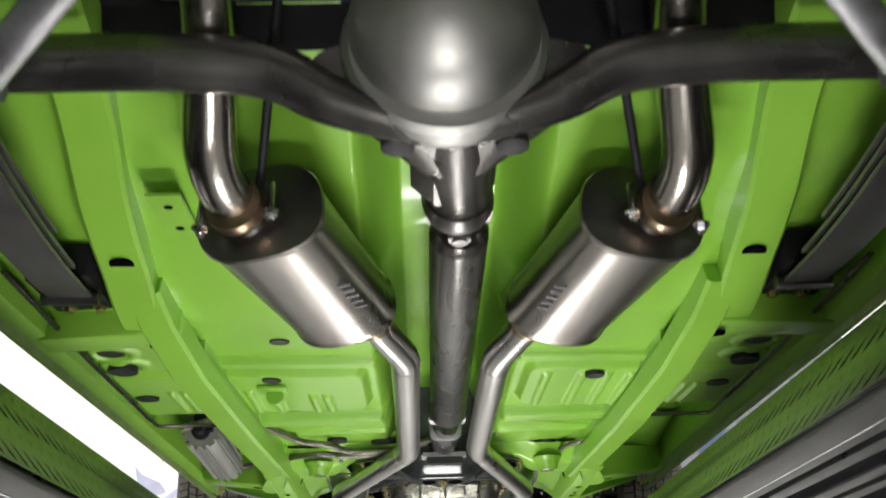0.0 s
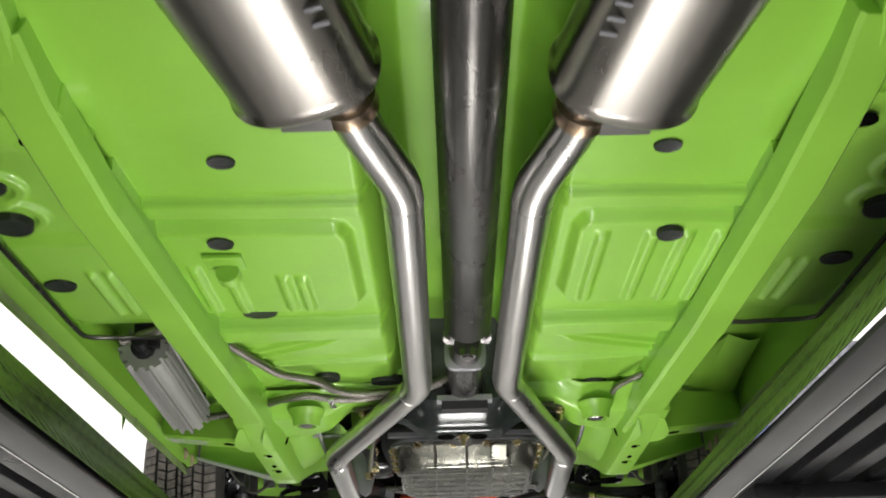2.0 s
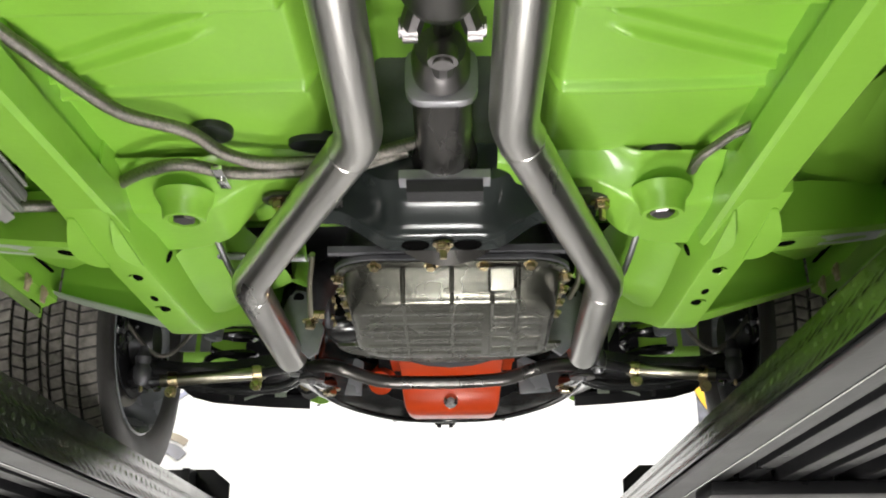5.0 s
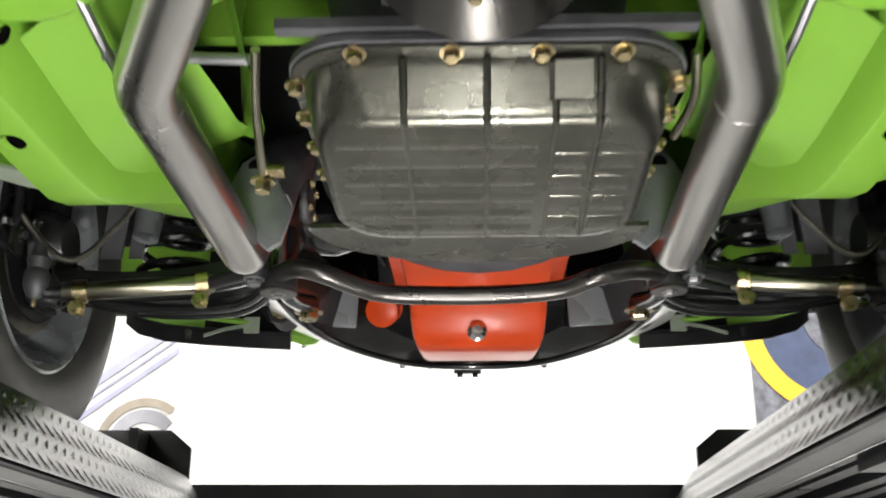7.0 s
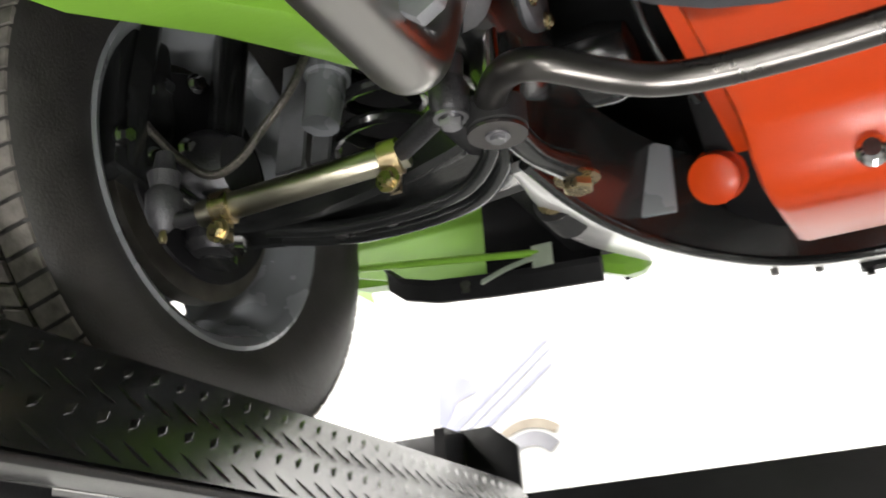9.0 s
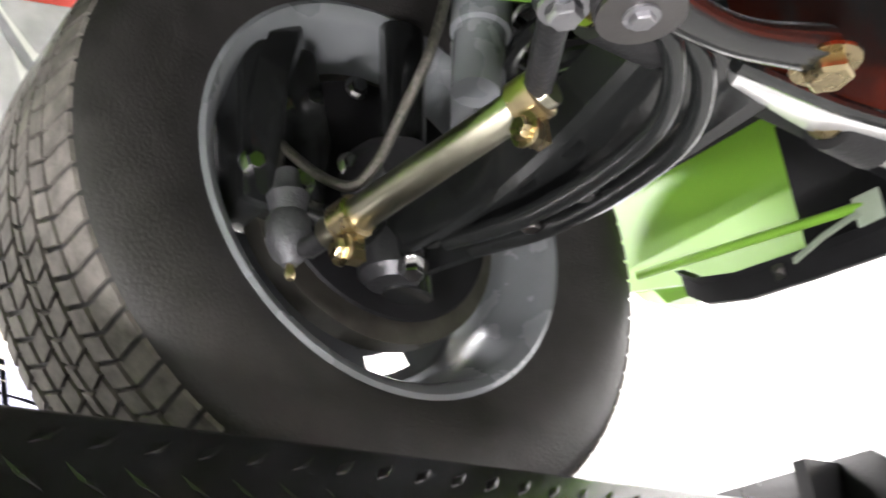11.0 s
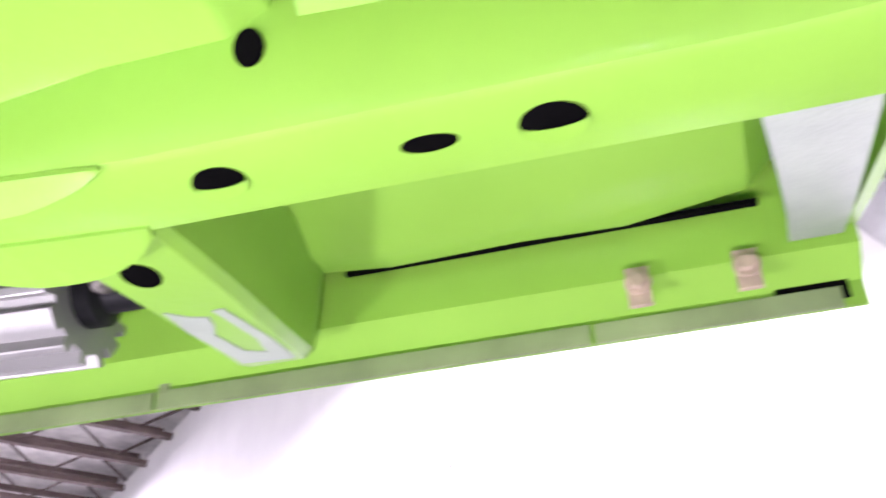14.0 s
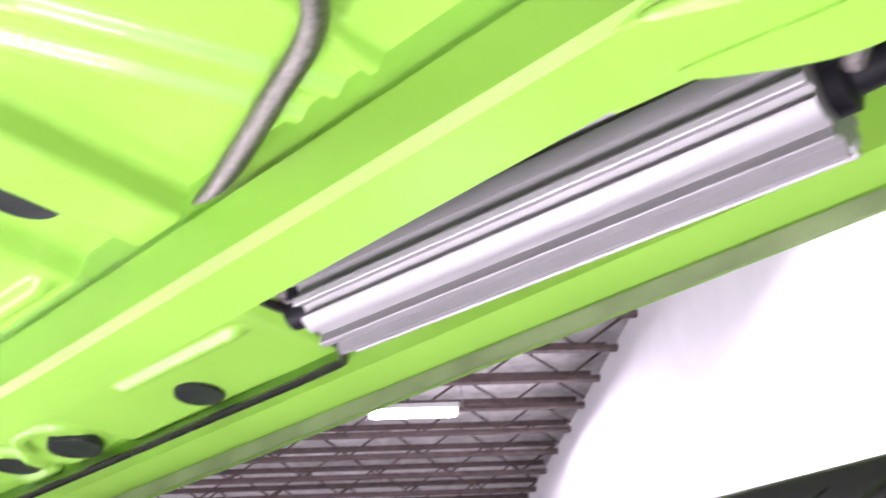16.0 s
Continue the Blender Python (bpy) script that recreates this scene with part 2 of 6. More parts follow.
def sheet(name, f, x0, x1, nx, y0, y1, ny, material, parent=None, label="", thick=0.0):
    """A pressed sheet z = f(x, y) over a rectangle, seen from below."""
    xs, ys = np.linspace(x0, x1, nx), np.linspace(y0, y1, ny)
    X, Y = np.meshgrid(xs, ys)
    Z = f(X, Y)
    co = np.stack([X, Y, Z], -1).reshape(-1, 3)
    i = np.arange((ny - 1) * nx).reshape(ny - 1, nx)[:, :-1].ravel()
    quads = np.stack([i, i + nx, i + nx + 1, i + 1], -1)
    me = bpy.data.meshes.new(name)
    me.from_pydata(co.tolist(), [], quads.tolist())
    me.materials.append(material)
    me.polygons.foreach_set("use_smooth", [True] * len(me.polygons))
    me.update()
    ob = new(name, me)
    if parent:
        ob.parent = parent
    if label:
        ob["label"] = label
    if thick:
        s = ob.modifiers.new("thickness", "SOLIDIFY")
        s.thickness, s.offset = thick, 1
    return ob


def step(a, b, x):
    t = np.clip((x - a) / (b - a), 0, 1)
    return t * t * (3 - 2 * t)


def bump1(x, c, w, soft):
    return step(c - w - soft, c - w + soft, x) * (1 - step(c + w - soft, c + w + soft, x))



# ---- the hall ----
def structure(name, bm, material, label, **k):
    return tagged(finish(bm, name, material, **k), label, name.split("_")[0], "", "structure")


HALL_Z = 6.15
structure("floor", box((-22, -12, -0.2), (9, 9, 0)), CONCRETE, "smooth sealed dark grey concrete workshop floor", smooth=False)
structure("wall_front", merge(box((-6.3, 7.0, 0), (-1.372, 7.2, 8)), box((1.29, 7.0, 0), (9, 7.2, 8)), box((-1.372, 7.0, 4.2), (1.29, 7.2, 8))), WALL, "white painted workshop wall behind the lift", smooth=False)
structure("wall_left", box((-6.3, 1.25, 0), (-6.1, 7.0, 8)), WALL, "white painted partition wall beside the lift", smooth=False)
structure("wall_slant", loft([[Vector((x, y, z)) for x, y in ((-6.103, 1.247), (-6.28, 1.247), (-17.3, -10.55), (-17.1, -10.65))] for z in (0, HALL_Z + 0.1)]), WALL, "white painted slanting wall under the joists", smooth=False)
structure("wall_far", box((-22, -12, 0), (-21.8, 9, 8)), WALL, "white far wall of the hall", smooth=False)
structure("wall_back", box((-22, -12.2, 0), (9, -12, 8)), WALL, "white back wall of the hall", smooth=False)
structure("wall_right", box((9, -12, 0), (9.2, 9, 8)), WALL, "white side wall of the hall", smooth=False)
structure("ceiling", box((-22, -12, HALL_Z + 0.55), (9.2, 9.2, HALL_Z + 0.75)), INSUL, "white faced roof insulation between open steel joists", smooth=False)


def open_joist(a, b):
    """A bar joist with zigzag webbing between two points of the plan."""
    j = empty("roof_joist", "dark primed open-web steel roof joist", "joist", "roof joists")
    d = Vector(b) - Vector(a)
    j.matrix_world = pose(a[0], a[1], HALL_Z, 0, 0, math.degrees(math.atan2(d.y, d.x)))
    L = d.length
    for z in (0, 0.42):
        part("chord", box((0, -0.04, z), (L, 0.04, z + 0.06)), JOIST, j)
    n = max(2, int(L / 0.5))
    part("web", tube([Vector((L * i / n, 0, 0.05 if i % 2 else 0.43)) for i in range(n + 1)], 0.020, 6, up=(0, 1, 0)), JOIST, j, smooth=False)
    return j


# the joists run slantwise to the lift, over the open hall
JD, JN = Vector((-0.695, 0.719)), Vector((0.719, 0.695))
for i in range(13):
    base = JN * (-7.6 - 0.82 * i)
    ts = [t * 0.05 for t in range(-600, 600) if -21.5 < base.x + JD.x * t * 0.05 < -6.5 and -11.5 < base.y + JD.y * t * 0.05 < 1.05 * (base.x + JD.x * t * 0.05) + 7.75]
    if len(ts) > 20:
        open_joist(base + JD * ts[0], base + JD * ts[-1])


def strip_lamp(x, y, z, length=1.6, turn=0):
    lamp = empty("strip_lamp", "white ceiling strip lamp with two lit tubes", "lamp", "ceiling strip lamps")
    lamp.matrix_world = pose(x, y, z, 0, 0, turn)
    part("housing", box((-length / 2, -0.16, 0.03), (length / 2, 0.16, 0.09)), WHITE_LIP, lamp, bevel=0.01)
    for s in (-0.08, 0.08):
        part("tube", rod((-length / 2 + 0.04, s, 0.015), (length / 2 - 0.04, s, 0.015), 0.02, 10), GLOW, lamp)
    return lamp


LAMPS = ((-8.9, -4.95, 6.02), (-4.0, 4.0, 5.0), (-4.0, 0.0, 5.0), (3.5, 4.0, 5.0), (3.5, 0.0, 5.0), (0.0, 6.0, 5.0), (0.0, -4.0, 5.0), (-13, 1.0, 5.9))
for x, y, z in LAMPS:
    far = x < -8
    lamp = strip_lamp(x, y, z, 1.1 if far else 1.6, 134 if far else 0)
    area("ceiling_light", pose(x, y, z - 0.06), 1.6, 0.4, 230)
    for dx in (-0.6, 0.6):
        part("hanger", rod((dx, 0, 0.08), (dx, 0, HALL_Z + 0.56 - z), 0.006, 6), CHROME, lamp)


def added_fill_lamp(x, y, watts, tilt=0.0):
    """Added unseen flat LED fill on a low stand, shining up at the car."""
    w = empty("added_fill_lamp", "flat black fill light on a low stand, added out of view", "lamp", "floor work lights")
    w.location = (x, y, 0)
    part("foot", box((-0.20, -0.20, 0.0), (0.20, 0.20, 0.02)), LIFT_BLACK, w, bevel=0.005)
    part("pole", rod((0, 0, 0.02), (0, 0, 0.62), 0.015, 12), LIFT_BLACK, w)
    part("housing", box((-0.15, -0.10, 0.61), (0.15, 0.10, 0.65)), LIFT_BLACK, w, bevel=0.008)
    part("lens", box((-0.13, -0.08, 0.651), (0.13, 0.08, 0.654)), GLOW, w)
    area("added_fill_light", pose(x, y, 0.67, 180 - tilt, 0, 0), 0.26, 0.16, watts)


# fill lights added below the view to brighten the underside
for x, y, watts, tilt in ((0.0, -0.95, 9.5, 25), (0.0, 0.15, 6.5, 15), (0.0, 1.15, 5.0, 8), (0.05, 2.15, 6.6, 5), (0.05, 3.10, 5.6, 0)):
    added_fill_lamp(x, y, watts, tilt)


# ---- sectional door and wall prints ----
door = empty("door_1", "closed white sectional overhead door in the front wall", "door", kind="structure")
for i in range(7):
    part("panel", box((-1.372, 7.03, 0.6 * i + (0.0008 if i else 0.004)), (1.29, 7.08, 0.6 + 0.6 * i)), DOOR_WHITE, door)


def flat(name, pts, y, material, parent, label=""):
    bm = bmesh.new()
    bm.faces.new([bm.verts.new((x, y, z)) for x, z in pts])
    ext = bmesh.ops.extrude_face_region(bm, geom=bm.faces[:])
    bmesh.ops.translate(bm, verts=[v for v in ext["geom"] if isinstance(v, bmesh.types.BMVert)], vec=(0, 0.003, 0))
    bmesh.ops.recalc_face_normals(bm, faces=bm.faces)
    return part(name, bm, material, parent, label, smooth=False)


def ring_pts(cx, cz, r0, r1, a0, a1, n=24):
    a = [radians(a0 + (a1 - a0) * i / n) for i in range(n + 1)]
    return [(cx + r1 * math.cos(t), cz + r1 * math.sin(t)) for t in a] + [(cx + r0 * math.cos(t), cz + r0 * math.sin(t)) for t in reversed(a)]


PRINT_WHITE = mat("print_pale", (0.74, 0.74, 0.73), 0.5, 0, 0.12, 2, 0)
PRINT_LILAC = mat("print_lilac", (0.36, 0.37, 0.50), 0.5, 0, 0.15, 6, 0)
PRINT_BLUE = mat("print_blue_black", (0.05, 0.07, 0.14), 0.5, 0, 0.3, 8, 0)
PRINT_YELLOW = mat("print_yellow", (0.80, 0.48, 0.03), 0.5, 0, 0.1, 6, 0)
PRINT_RED = mat("print_red", (0.65, 0.08, 0.06), 0.5, 0, 0.1, 6, 0)
PRINT_GREY = mat("print_grey", (0.14, 0.145, 0.17), 0.5, 0, 0.5, 25, 0)
PRINT_SMOKE = mat("print_smoke_grey", (0.27, 0.27, 0.30), 0.5, 0, 0.35, 4, 0)
PRINT_MIST = mat("print_mist_grey", (0.44, 0.44, 0.46), 0.5, 0, 0.25, 3, 0)
PRINT_TAN = mat("print_tan", (0.30, 0.26, 0.21), 0.5, 0, 0.2, 10, 0)

poster_a = empty("wall_print", "large pale wall print of a white car with lilac stripes", "wall print", "wall prints")
flat("sheet", [(-3.5, 1.2), (-1.385, 1.2), (-1.385, 3.2), (-3.5, 3.2)], 6.99, PRINT_WHITE, poster_a)
for k, w in ((0.0, 0.03), (0.07, 0.014), (0.115, 0.05)):
    flat("stripe", [(-2.35, 1.60 + k), (-1.387, 2.30 + k), (-1.387, 2.30 + k + w), (-2.35, 1.60 + k + w)], 6.984, PRINT_LILAC, poster_a)
flat("arch", ring_pts(-1.52, 1.86, 0.185, 0.225, 52, 180), 6.984, PRINT_TAN, poster_a)
flat("tyre", ring_pts(-1.52, 1.86, 0.11, 0.17, 40, 180), 6.984, PRINT_SMOKE, poster_a)
flat("mirror", [(-1.96, 2.42), (-1.91, 2.36), (-1.78, 2.30), (-1.74, 2.24), (-1.84, 2.21), (-1.90, 2.10), (-1.94, 2.12), (-1.93, 2.28)], 6.984, PRINT_LILAC, poster_a)
poster_b = empty("wall_print", "dark wall print with a blue wheel and a yellow arch", "wall print", "wall prints")
flat("sheet", [(1.30, 1.2), (3.4, 1.2), (3.4, 3.2), (1.30, 3.2)], 6.99, PRINT_GREY, poster_b)
flat("tyre", ring_pts(1.72, 2.44, 0.16, 0.37, 0, 360), 6.984, PRINT_BLUE, poster_b)
flat("hub", ring_pts(1.72, 2.44, 0.0, 0.16, 0, 360), 6.980, PRINT_GREY, poster_b)
flat("arch", ring_pts(1.72, 2.44, 0.37, 0.46, 165, 345), 6.984, PRINT_YELLOW, poster_b)


def flat_left(name, pts, d, material, parent):
    """A sheet on the partition wall, from (y, z) pairs."""
    x = -6.1 + d
    bm = loft([[Vector((x + o, y + (0.06 if z > 4.5 else 0.03), z - 0.10)) for y, z in pts] for o in (0.0, 0.003)])
    return part(name, bm, material, parent, smooth=False)


poster_c = empty("wall_print", "huge pale wall print of a white car's grey windscreen", "wall print", "wall prints")
flat_left("sheet", [(3.86, 1.2), (6.90, 1.2), (6.90, 7.6), (3.83, 7.6)], 0.004, PRINT_WHITE, poster_c)
flat_left("windscreen", [(3.90, 5.70), (4.50, 6.27), (4.75, 5.95), (4.87, 5.62), (4.76, 4.72), (4.66, 4.82), (4.27, 5.38)], 0.010, PRINT_MIST, poster_c)
flat_left("pillar", [(4.45, 6.33), (4.52, 6.35), (5.02, 5.70), (4.92, 5.70)], 0.016, PRINT_SMOKE, poster_c)
flat_left("roof", [(4.52, 6.38), (5.6, 6.75), (6.3, 6.6), (5.2, 6.0), (4.95, 5.9)], 0.010, PRINT_MIST, poster_c)
flat_left("banner", [(4.75, 6.47), (5.4, 6.62), (5.4, 6.44), (4.76, 6.29)], 0.020, PRINT_RED, poster_c)
for k in range(5):
    z = 3.9 - 0.09 * k
    flat_left("stripe", [(3.84, z), (5.4 + 0.2 * k, z - 0.33), (5.4, z - 0.37), (3.84, z - 0.03)], 0.010, PRINT_LILAC, poster_c)
flat_left("edge_line", [(4.70, 4.78), (4.76, 4.70), (5.05, 3.2), (5.0, 3.2)], 0.010, PRINT_TAN, poster_c)
drawing = empty("wall_print", "faint grey outline drawing on the white wall", "wall print", "wall prints")
flat_left("line", [(1.235, 3.856), (1.588, 4.056), (1.588, 4.041), (1.245, 3.844)], 0.004, PRINT_SMOKE, drawing)
flat_left("line", [(1.588, 4.056), (1.600, 4.056), (1.527, 3.247), (1.515, 3.247)], 0.004, PRINT_SMOKE, drawing)

# ---- four-post lift ----
DECK, WEB_H, WEB_LEAN = 1.387, 0.112, 0.076
# inner top edge of each runway: x at y = 0, its drift, height at y = 0, its fall
EDGE = {-1: (-0.450, -0.0344, 1.421, 0.0015), 1: (0.428, 0.0124, 1.466, -0.006)}


def edge_x(s, y):
    return EDGE[s][0] + EDGE[s][1] * y


def edge_z(s, y):
    return EDGE[s][2] + EDGE[s][3] * y


def strip(s, d0, d1, h0, h1, y0=-1.15, y1=4.46):
    """A long bar along the runway, d0 to d1 outwards from its inner top edge and h0 to h1 below or above it; h1 None: up to the deck."""
    top = lambda y: DECK - 0.0095 if h1 is None else edge_z(s, y) + h1
    return loft([[Vector((edge_x(s, y) + s * d, y, z)) for d, z in ((d0, edge_z(s, y) + h0), (d1, edge_z(s, y) + h0), (d1, top(y)), (d0, top(y)))] for y in (y0, y1)])


def web_point(s, y, k, out=0.0):
    """A point on the leaning inner web: k from the top edge (0) to the foot (1), out towards the middle."""
    return Vector((edge_x(s, y) - s * (WEB_LEAN * k + out), y, edge_z(s, y) - WEB_H * k - out * 0.68))


def runway(s):
    r = empty("lift_runway", "black tread-plate runway of a four-post lift", "lift runway", "lift runways")
    part("deck", loft([[Vector((edge_x(s, y) + s * d, y, z)) for d, z in ((-0.02, DECK - 0.008), (0.49, DECK - 0.008), (0.49, DECK), (-0.02, DECK))] for y in (-1.15, 4.46)]), PLATE, r, bevel=0.002)
    web = [[web_point(s, y, 0), web_point(s, y, 1), web_point(s, y, 1, -0.006), web_point(s, y, 0, -0.006)] for y in (-1.15, 4.46)]
    part("inner_web", loft(web), PLATE, r, "black tread-plate side", bevel=0.0015)
    part("outer_web", strip(s, 0.49, 0.50, -WEB_H - 0.03, 0.02), LIFT_BLACK, r)
    part("flange", strip(s, -WEB_LEAN + 0.006, -WEB_LEAN + 0.050, -WEB_H - 0.008, -WEB_H), LIFT, r, "worn grey steel flange", bevel=0.002)
    part("worn_edge", strip(s, -WEB_LEAN + 0.0505, -WEB_LEAN + 0.053, -WEB_H - 0.0085, -WEB_H + 0.002), CHROME, r, "bare worn flange edge")
    for k, d in enumerate((-0.005, 0.055, 0.115, 0.18, 0.25, 0.32)):
        part("channel", strip(s, d, d + 0.030, -WEB_H + 0.004 + 0.006 * (k % 2), None), LIFT_BLACK, r, "black stiffening channel", bevel=0.003)
    part("flange", strip(s, 0.42, 0.505, -WEB_H - 0.04, -WEB_H - 0.032), LIFT, r, "worn grey steel flange", bevel=0.002)
    part("cable", tube([Vector((edge_x(s, y) + s * 0.30, y, edge_z(s, y) - WEB_H - 0.002)) for y in (-0.9, 4.4)], 0.006, 8), LIFT, r)
    for y in (0.4, 2.15, 3.3):
        part("cross_plate", strip(s, 0.0, 0.49, -WEB_H - 0.02, -WEB_H + 0.003, y, y + 0.14), LIFT_BLACK, r, bevel=0.003)
    # raised lozenges of the tread plate on the inner face
    bm = bmesh.new()
    pitch = 0.034
    down = (web_point(s, 0, 1) - web_point(s, 0, 0)).normalized()
    along = Vector((0, 1, 0))
    face = Vector((-s * 0.83, 0, -0.56))
    for row in range(4):
        for i in range(int(5.4 / pitch)):
            y = -0.95 + pitch * (i + 0.5 * (row % 2))
            c = web_point(s, y, 0.14 + 0.24 * row)
            t = 0.95 if row % 2 else -0.62
            u = along * math.cos(t) + down * math.sin(t)
            v = down * math.cos(t) - along * math.sin(t)
            L, W, D = 0.0175, 0.0042, 0.0019
            p = [c - u * L, c - u * L * 0.4 + face * D, c + v * W, c + u * L * 0.4 + face * D, c + u * L, c - v * W]
            p = [bm.verts.new(q + face * 0.0003) for q in p]
            for f in ((0, 2, 1), (1, 2, 3), (2, 4, 3), (0, 1, 5), (1, 3, 5), (3, 4, 5)):
                bm.faces.new([p[q] for q in f])
    bmesh.ops.recalc_face_normals(bm, faces=bm.faces)
    part("tread_pattern", bm, PLATE, r, smooth=False)["kind"] = "stuff"
    return r


for s in (-1, 1):
    runway(s)
    st = empty("wheel_stop", "black steel wheel stop plate at the runway's end", "wheel stop", "wheel stops")
    x0 = 0.605 if s < 0 else 0.500
    pts = [(x0, 1.37), (x0, 1.493), (x0 + 0.048, 1.532), (x0 + 0.45, 1.532), (x0 + 0.45, 1.37)]
    bm = loft([[Vector((s * x, y, z)) for x, z in pts] for y in (4.478, 4.490)])
    part("plate", bm, LIFT_BLACK, st, bevel=0.002)
    part("brace", box((min(s * 0.7, s * 0.72), 4.40, DECK + 0.001), (max(s * 0.7, s * 0.72), 4.477, 1.525)), LIFT_BLACK, st)
beam = empty("lift_crossbeam", "black box-section crossbeams joining the lift runways", "lift crossbeam")
part("tube", box((-2.1, 4.492, 1.20), (2.1, 4.63, 1.415)), LIFT_BLACK, beam, bevel=0.008)
part("tube", box((-2.1, -1.17, 1.20), (2.1, -1.03, 1.375)), LIFT_BLACK, beam, bevel=0.008)
part("cover", box((-0.5, 4.488, 1.25), (0.5, 4.492, 1.33)), LIFT_BLACK, beam, bevel=0.001)
for s in (-1, 1):
    for y in (4.55, -1.1):
        p = empty("lift_post", "black steel lift post bolted to the floor", "lift post", "lift posts")
        part("post", box((min(s * 2.1, s * 2.26), y - 0.07, 0.02), (max(s * 2.1, s * 2.26), y + 0.07, 2.3)), LIFT_BLACK, p, bevel=0.01)
        part("base_plate", box((min(s * 2.02, s * 2.34), y - 0.16, 0.001), (max(s * 2.02, s * 2.34), y + 0.16, 0.02)), LIFT_BLACK, p, bevel=0.003)

# ---- the car ----
car = empty("car", "lime green classic coupe seen from below on a lift", "car")
AX = 0.03          # engine and driveline sit slightly to one side
FLOOR = 1.70


def floor_height(x, y):
    z = np.full_like(x, FLOOR)
    ax = np.abs(x - 0.02)
    # driveline tunnel, wider at the gearbox
    half = 0.115 + 0.10 * step(2.82, 2.96, y)
    tun = 1 - step(half - 0.035, half + 0.035, ax)
    z = z + 0.17 * tun
    # rear seat pan and kick-up over the axle
    z = z + 0.10 * step(1.62, 1.25, y) + 0.16 * step(1.30, 0.85, y)
    wide = 1 - tun
    inner = wide * (1 - step(0.425, 0.44, np.abs(x)))
    # long bead across the pan and the dropped foot-well pan ahead of it
    z = z - 0.016 * inner * bump1(y, 1.860, 0.020, 0.004)
    pan = step(half + 0.045, half + 0.063, ax + 0.35 * np.clip(2.20 - y, -0.05, 0) + 0.35 * np.clip(y - 1.95, -0.05, 0)) * (1 - step(0.425, 0.440, np.abs(x)))
    corner = np.clip(step(0.0, 0.022, (y - 1.905)) * (1 - step(2.235, 2.255, y)), 0, 1)
    z = z - 0.020 * pan * corner
    # pressed ribs in the pans
    def rib(c, y0, y1, d=0.009, w=0.0085):
        return d * bump1(x, c, w, 0.0045) * step(y0, y0 + 0.018, y) * (1 - step(y1 - 0.018, y1, y))
    for c, a, b in ((-0.400, 2.03, 2.235), (-0.350, 2.05, 2.235), (-0.266, 2.065, 2.232), (-0.237, 2.068, 2.230),
                    (0.228, 1.94, 2.226), (0.303, 1.94, 2.224), (0.356, 1.94, 2.226), (0.406, 1.94, 2.228)):
        z = z - rib(c, a, b)
    # seat crossmember and lesser beads
    z = z - 0.026 * inner * bump1(y, 2.350, 0.030, 0.005)
    d = y - (2.424 + 0.45 * (np.abs(x) - 0.198))
    z = z - 0.009 * inner * bump1(d, -0.018, 0.006, 0.005) * step(0.19, 0.21, np.abs(x)) - 0.009 * inner * bump1(d, 0.018, 0.006, 0.005) * step(0.20, 0.24, np.abs(x))
    z = z - 0.010 * inner * bump1(y, 2.572, 0.007, 0.004)
    # outer pans with ribs, beside the rails
    outer = step(0.50, 0.52, np.abs(x))
    z = z - 0.012 * outer * step(1.94, 1.97, y) * (1 - step(2.27, 2.30, y)) * (1 - step(0.665, 0.68, np.abs(x)))
    for c in (0.545, 0.572):
        z = z - 0.008 * bump1(np.abs(x), c, 0.006, 0.005) * step(2.06, 2.08, y) * (1 - step(2.24, 2.26, y))
    for cy in (1.79, 1.88):
        rr = np.hypot(np.abs(x) - 0.622, y - cy)
        z = z - 0.008 * (step(0.030, 0.036, rr) * (1 - step(0.046, 0.054, rr)))
    # toe board rising ahead, and inner wings
    z = z + 0.10 * step(2.86, 2.98, y) + 0.35 * step(2.98, 3.25, y)
    z = z + 0.05 * outer * step(2.32, 2.42, y)
    z = z + 0.0035 * np.sin(9 * x + 3) * np.sin(5 * y + 1) * wide
    return z


sheet("floor_pan", floor_height, -0.70, 0.70, 521, 0.55, 3.30, 860, GREEN, car, "glossy lime green pressed steel floor pan", thick=0.0)


def box_rail(name, path, w, h, parent=car, material=GREEN, label="", bevel=0.006, up=(0, 0, 1)):
    """A closed box section whose underside follows the path."""
    w = w if callable(w) else (lambda t, w=w: w)
    sec = lambda t: [(-w(t) / 2, h), (-w(t) / 2, 0.006), (-w(t) / 2 + 0.006, 0), (w(t) / 2 - 0.006, 0), (w(t) / 2, 0.006), (w(t) / 2, h)]
    return part(name, loft(sweep_rings([Vector(p) for p in path], sec, up)), material, parent, label)


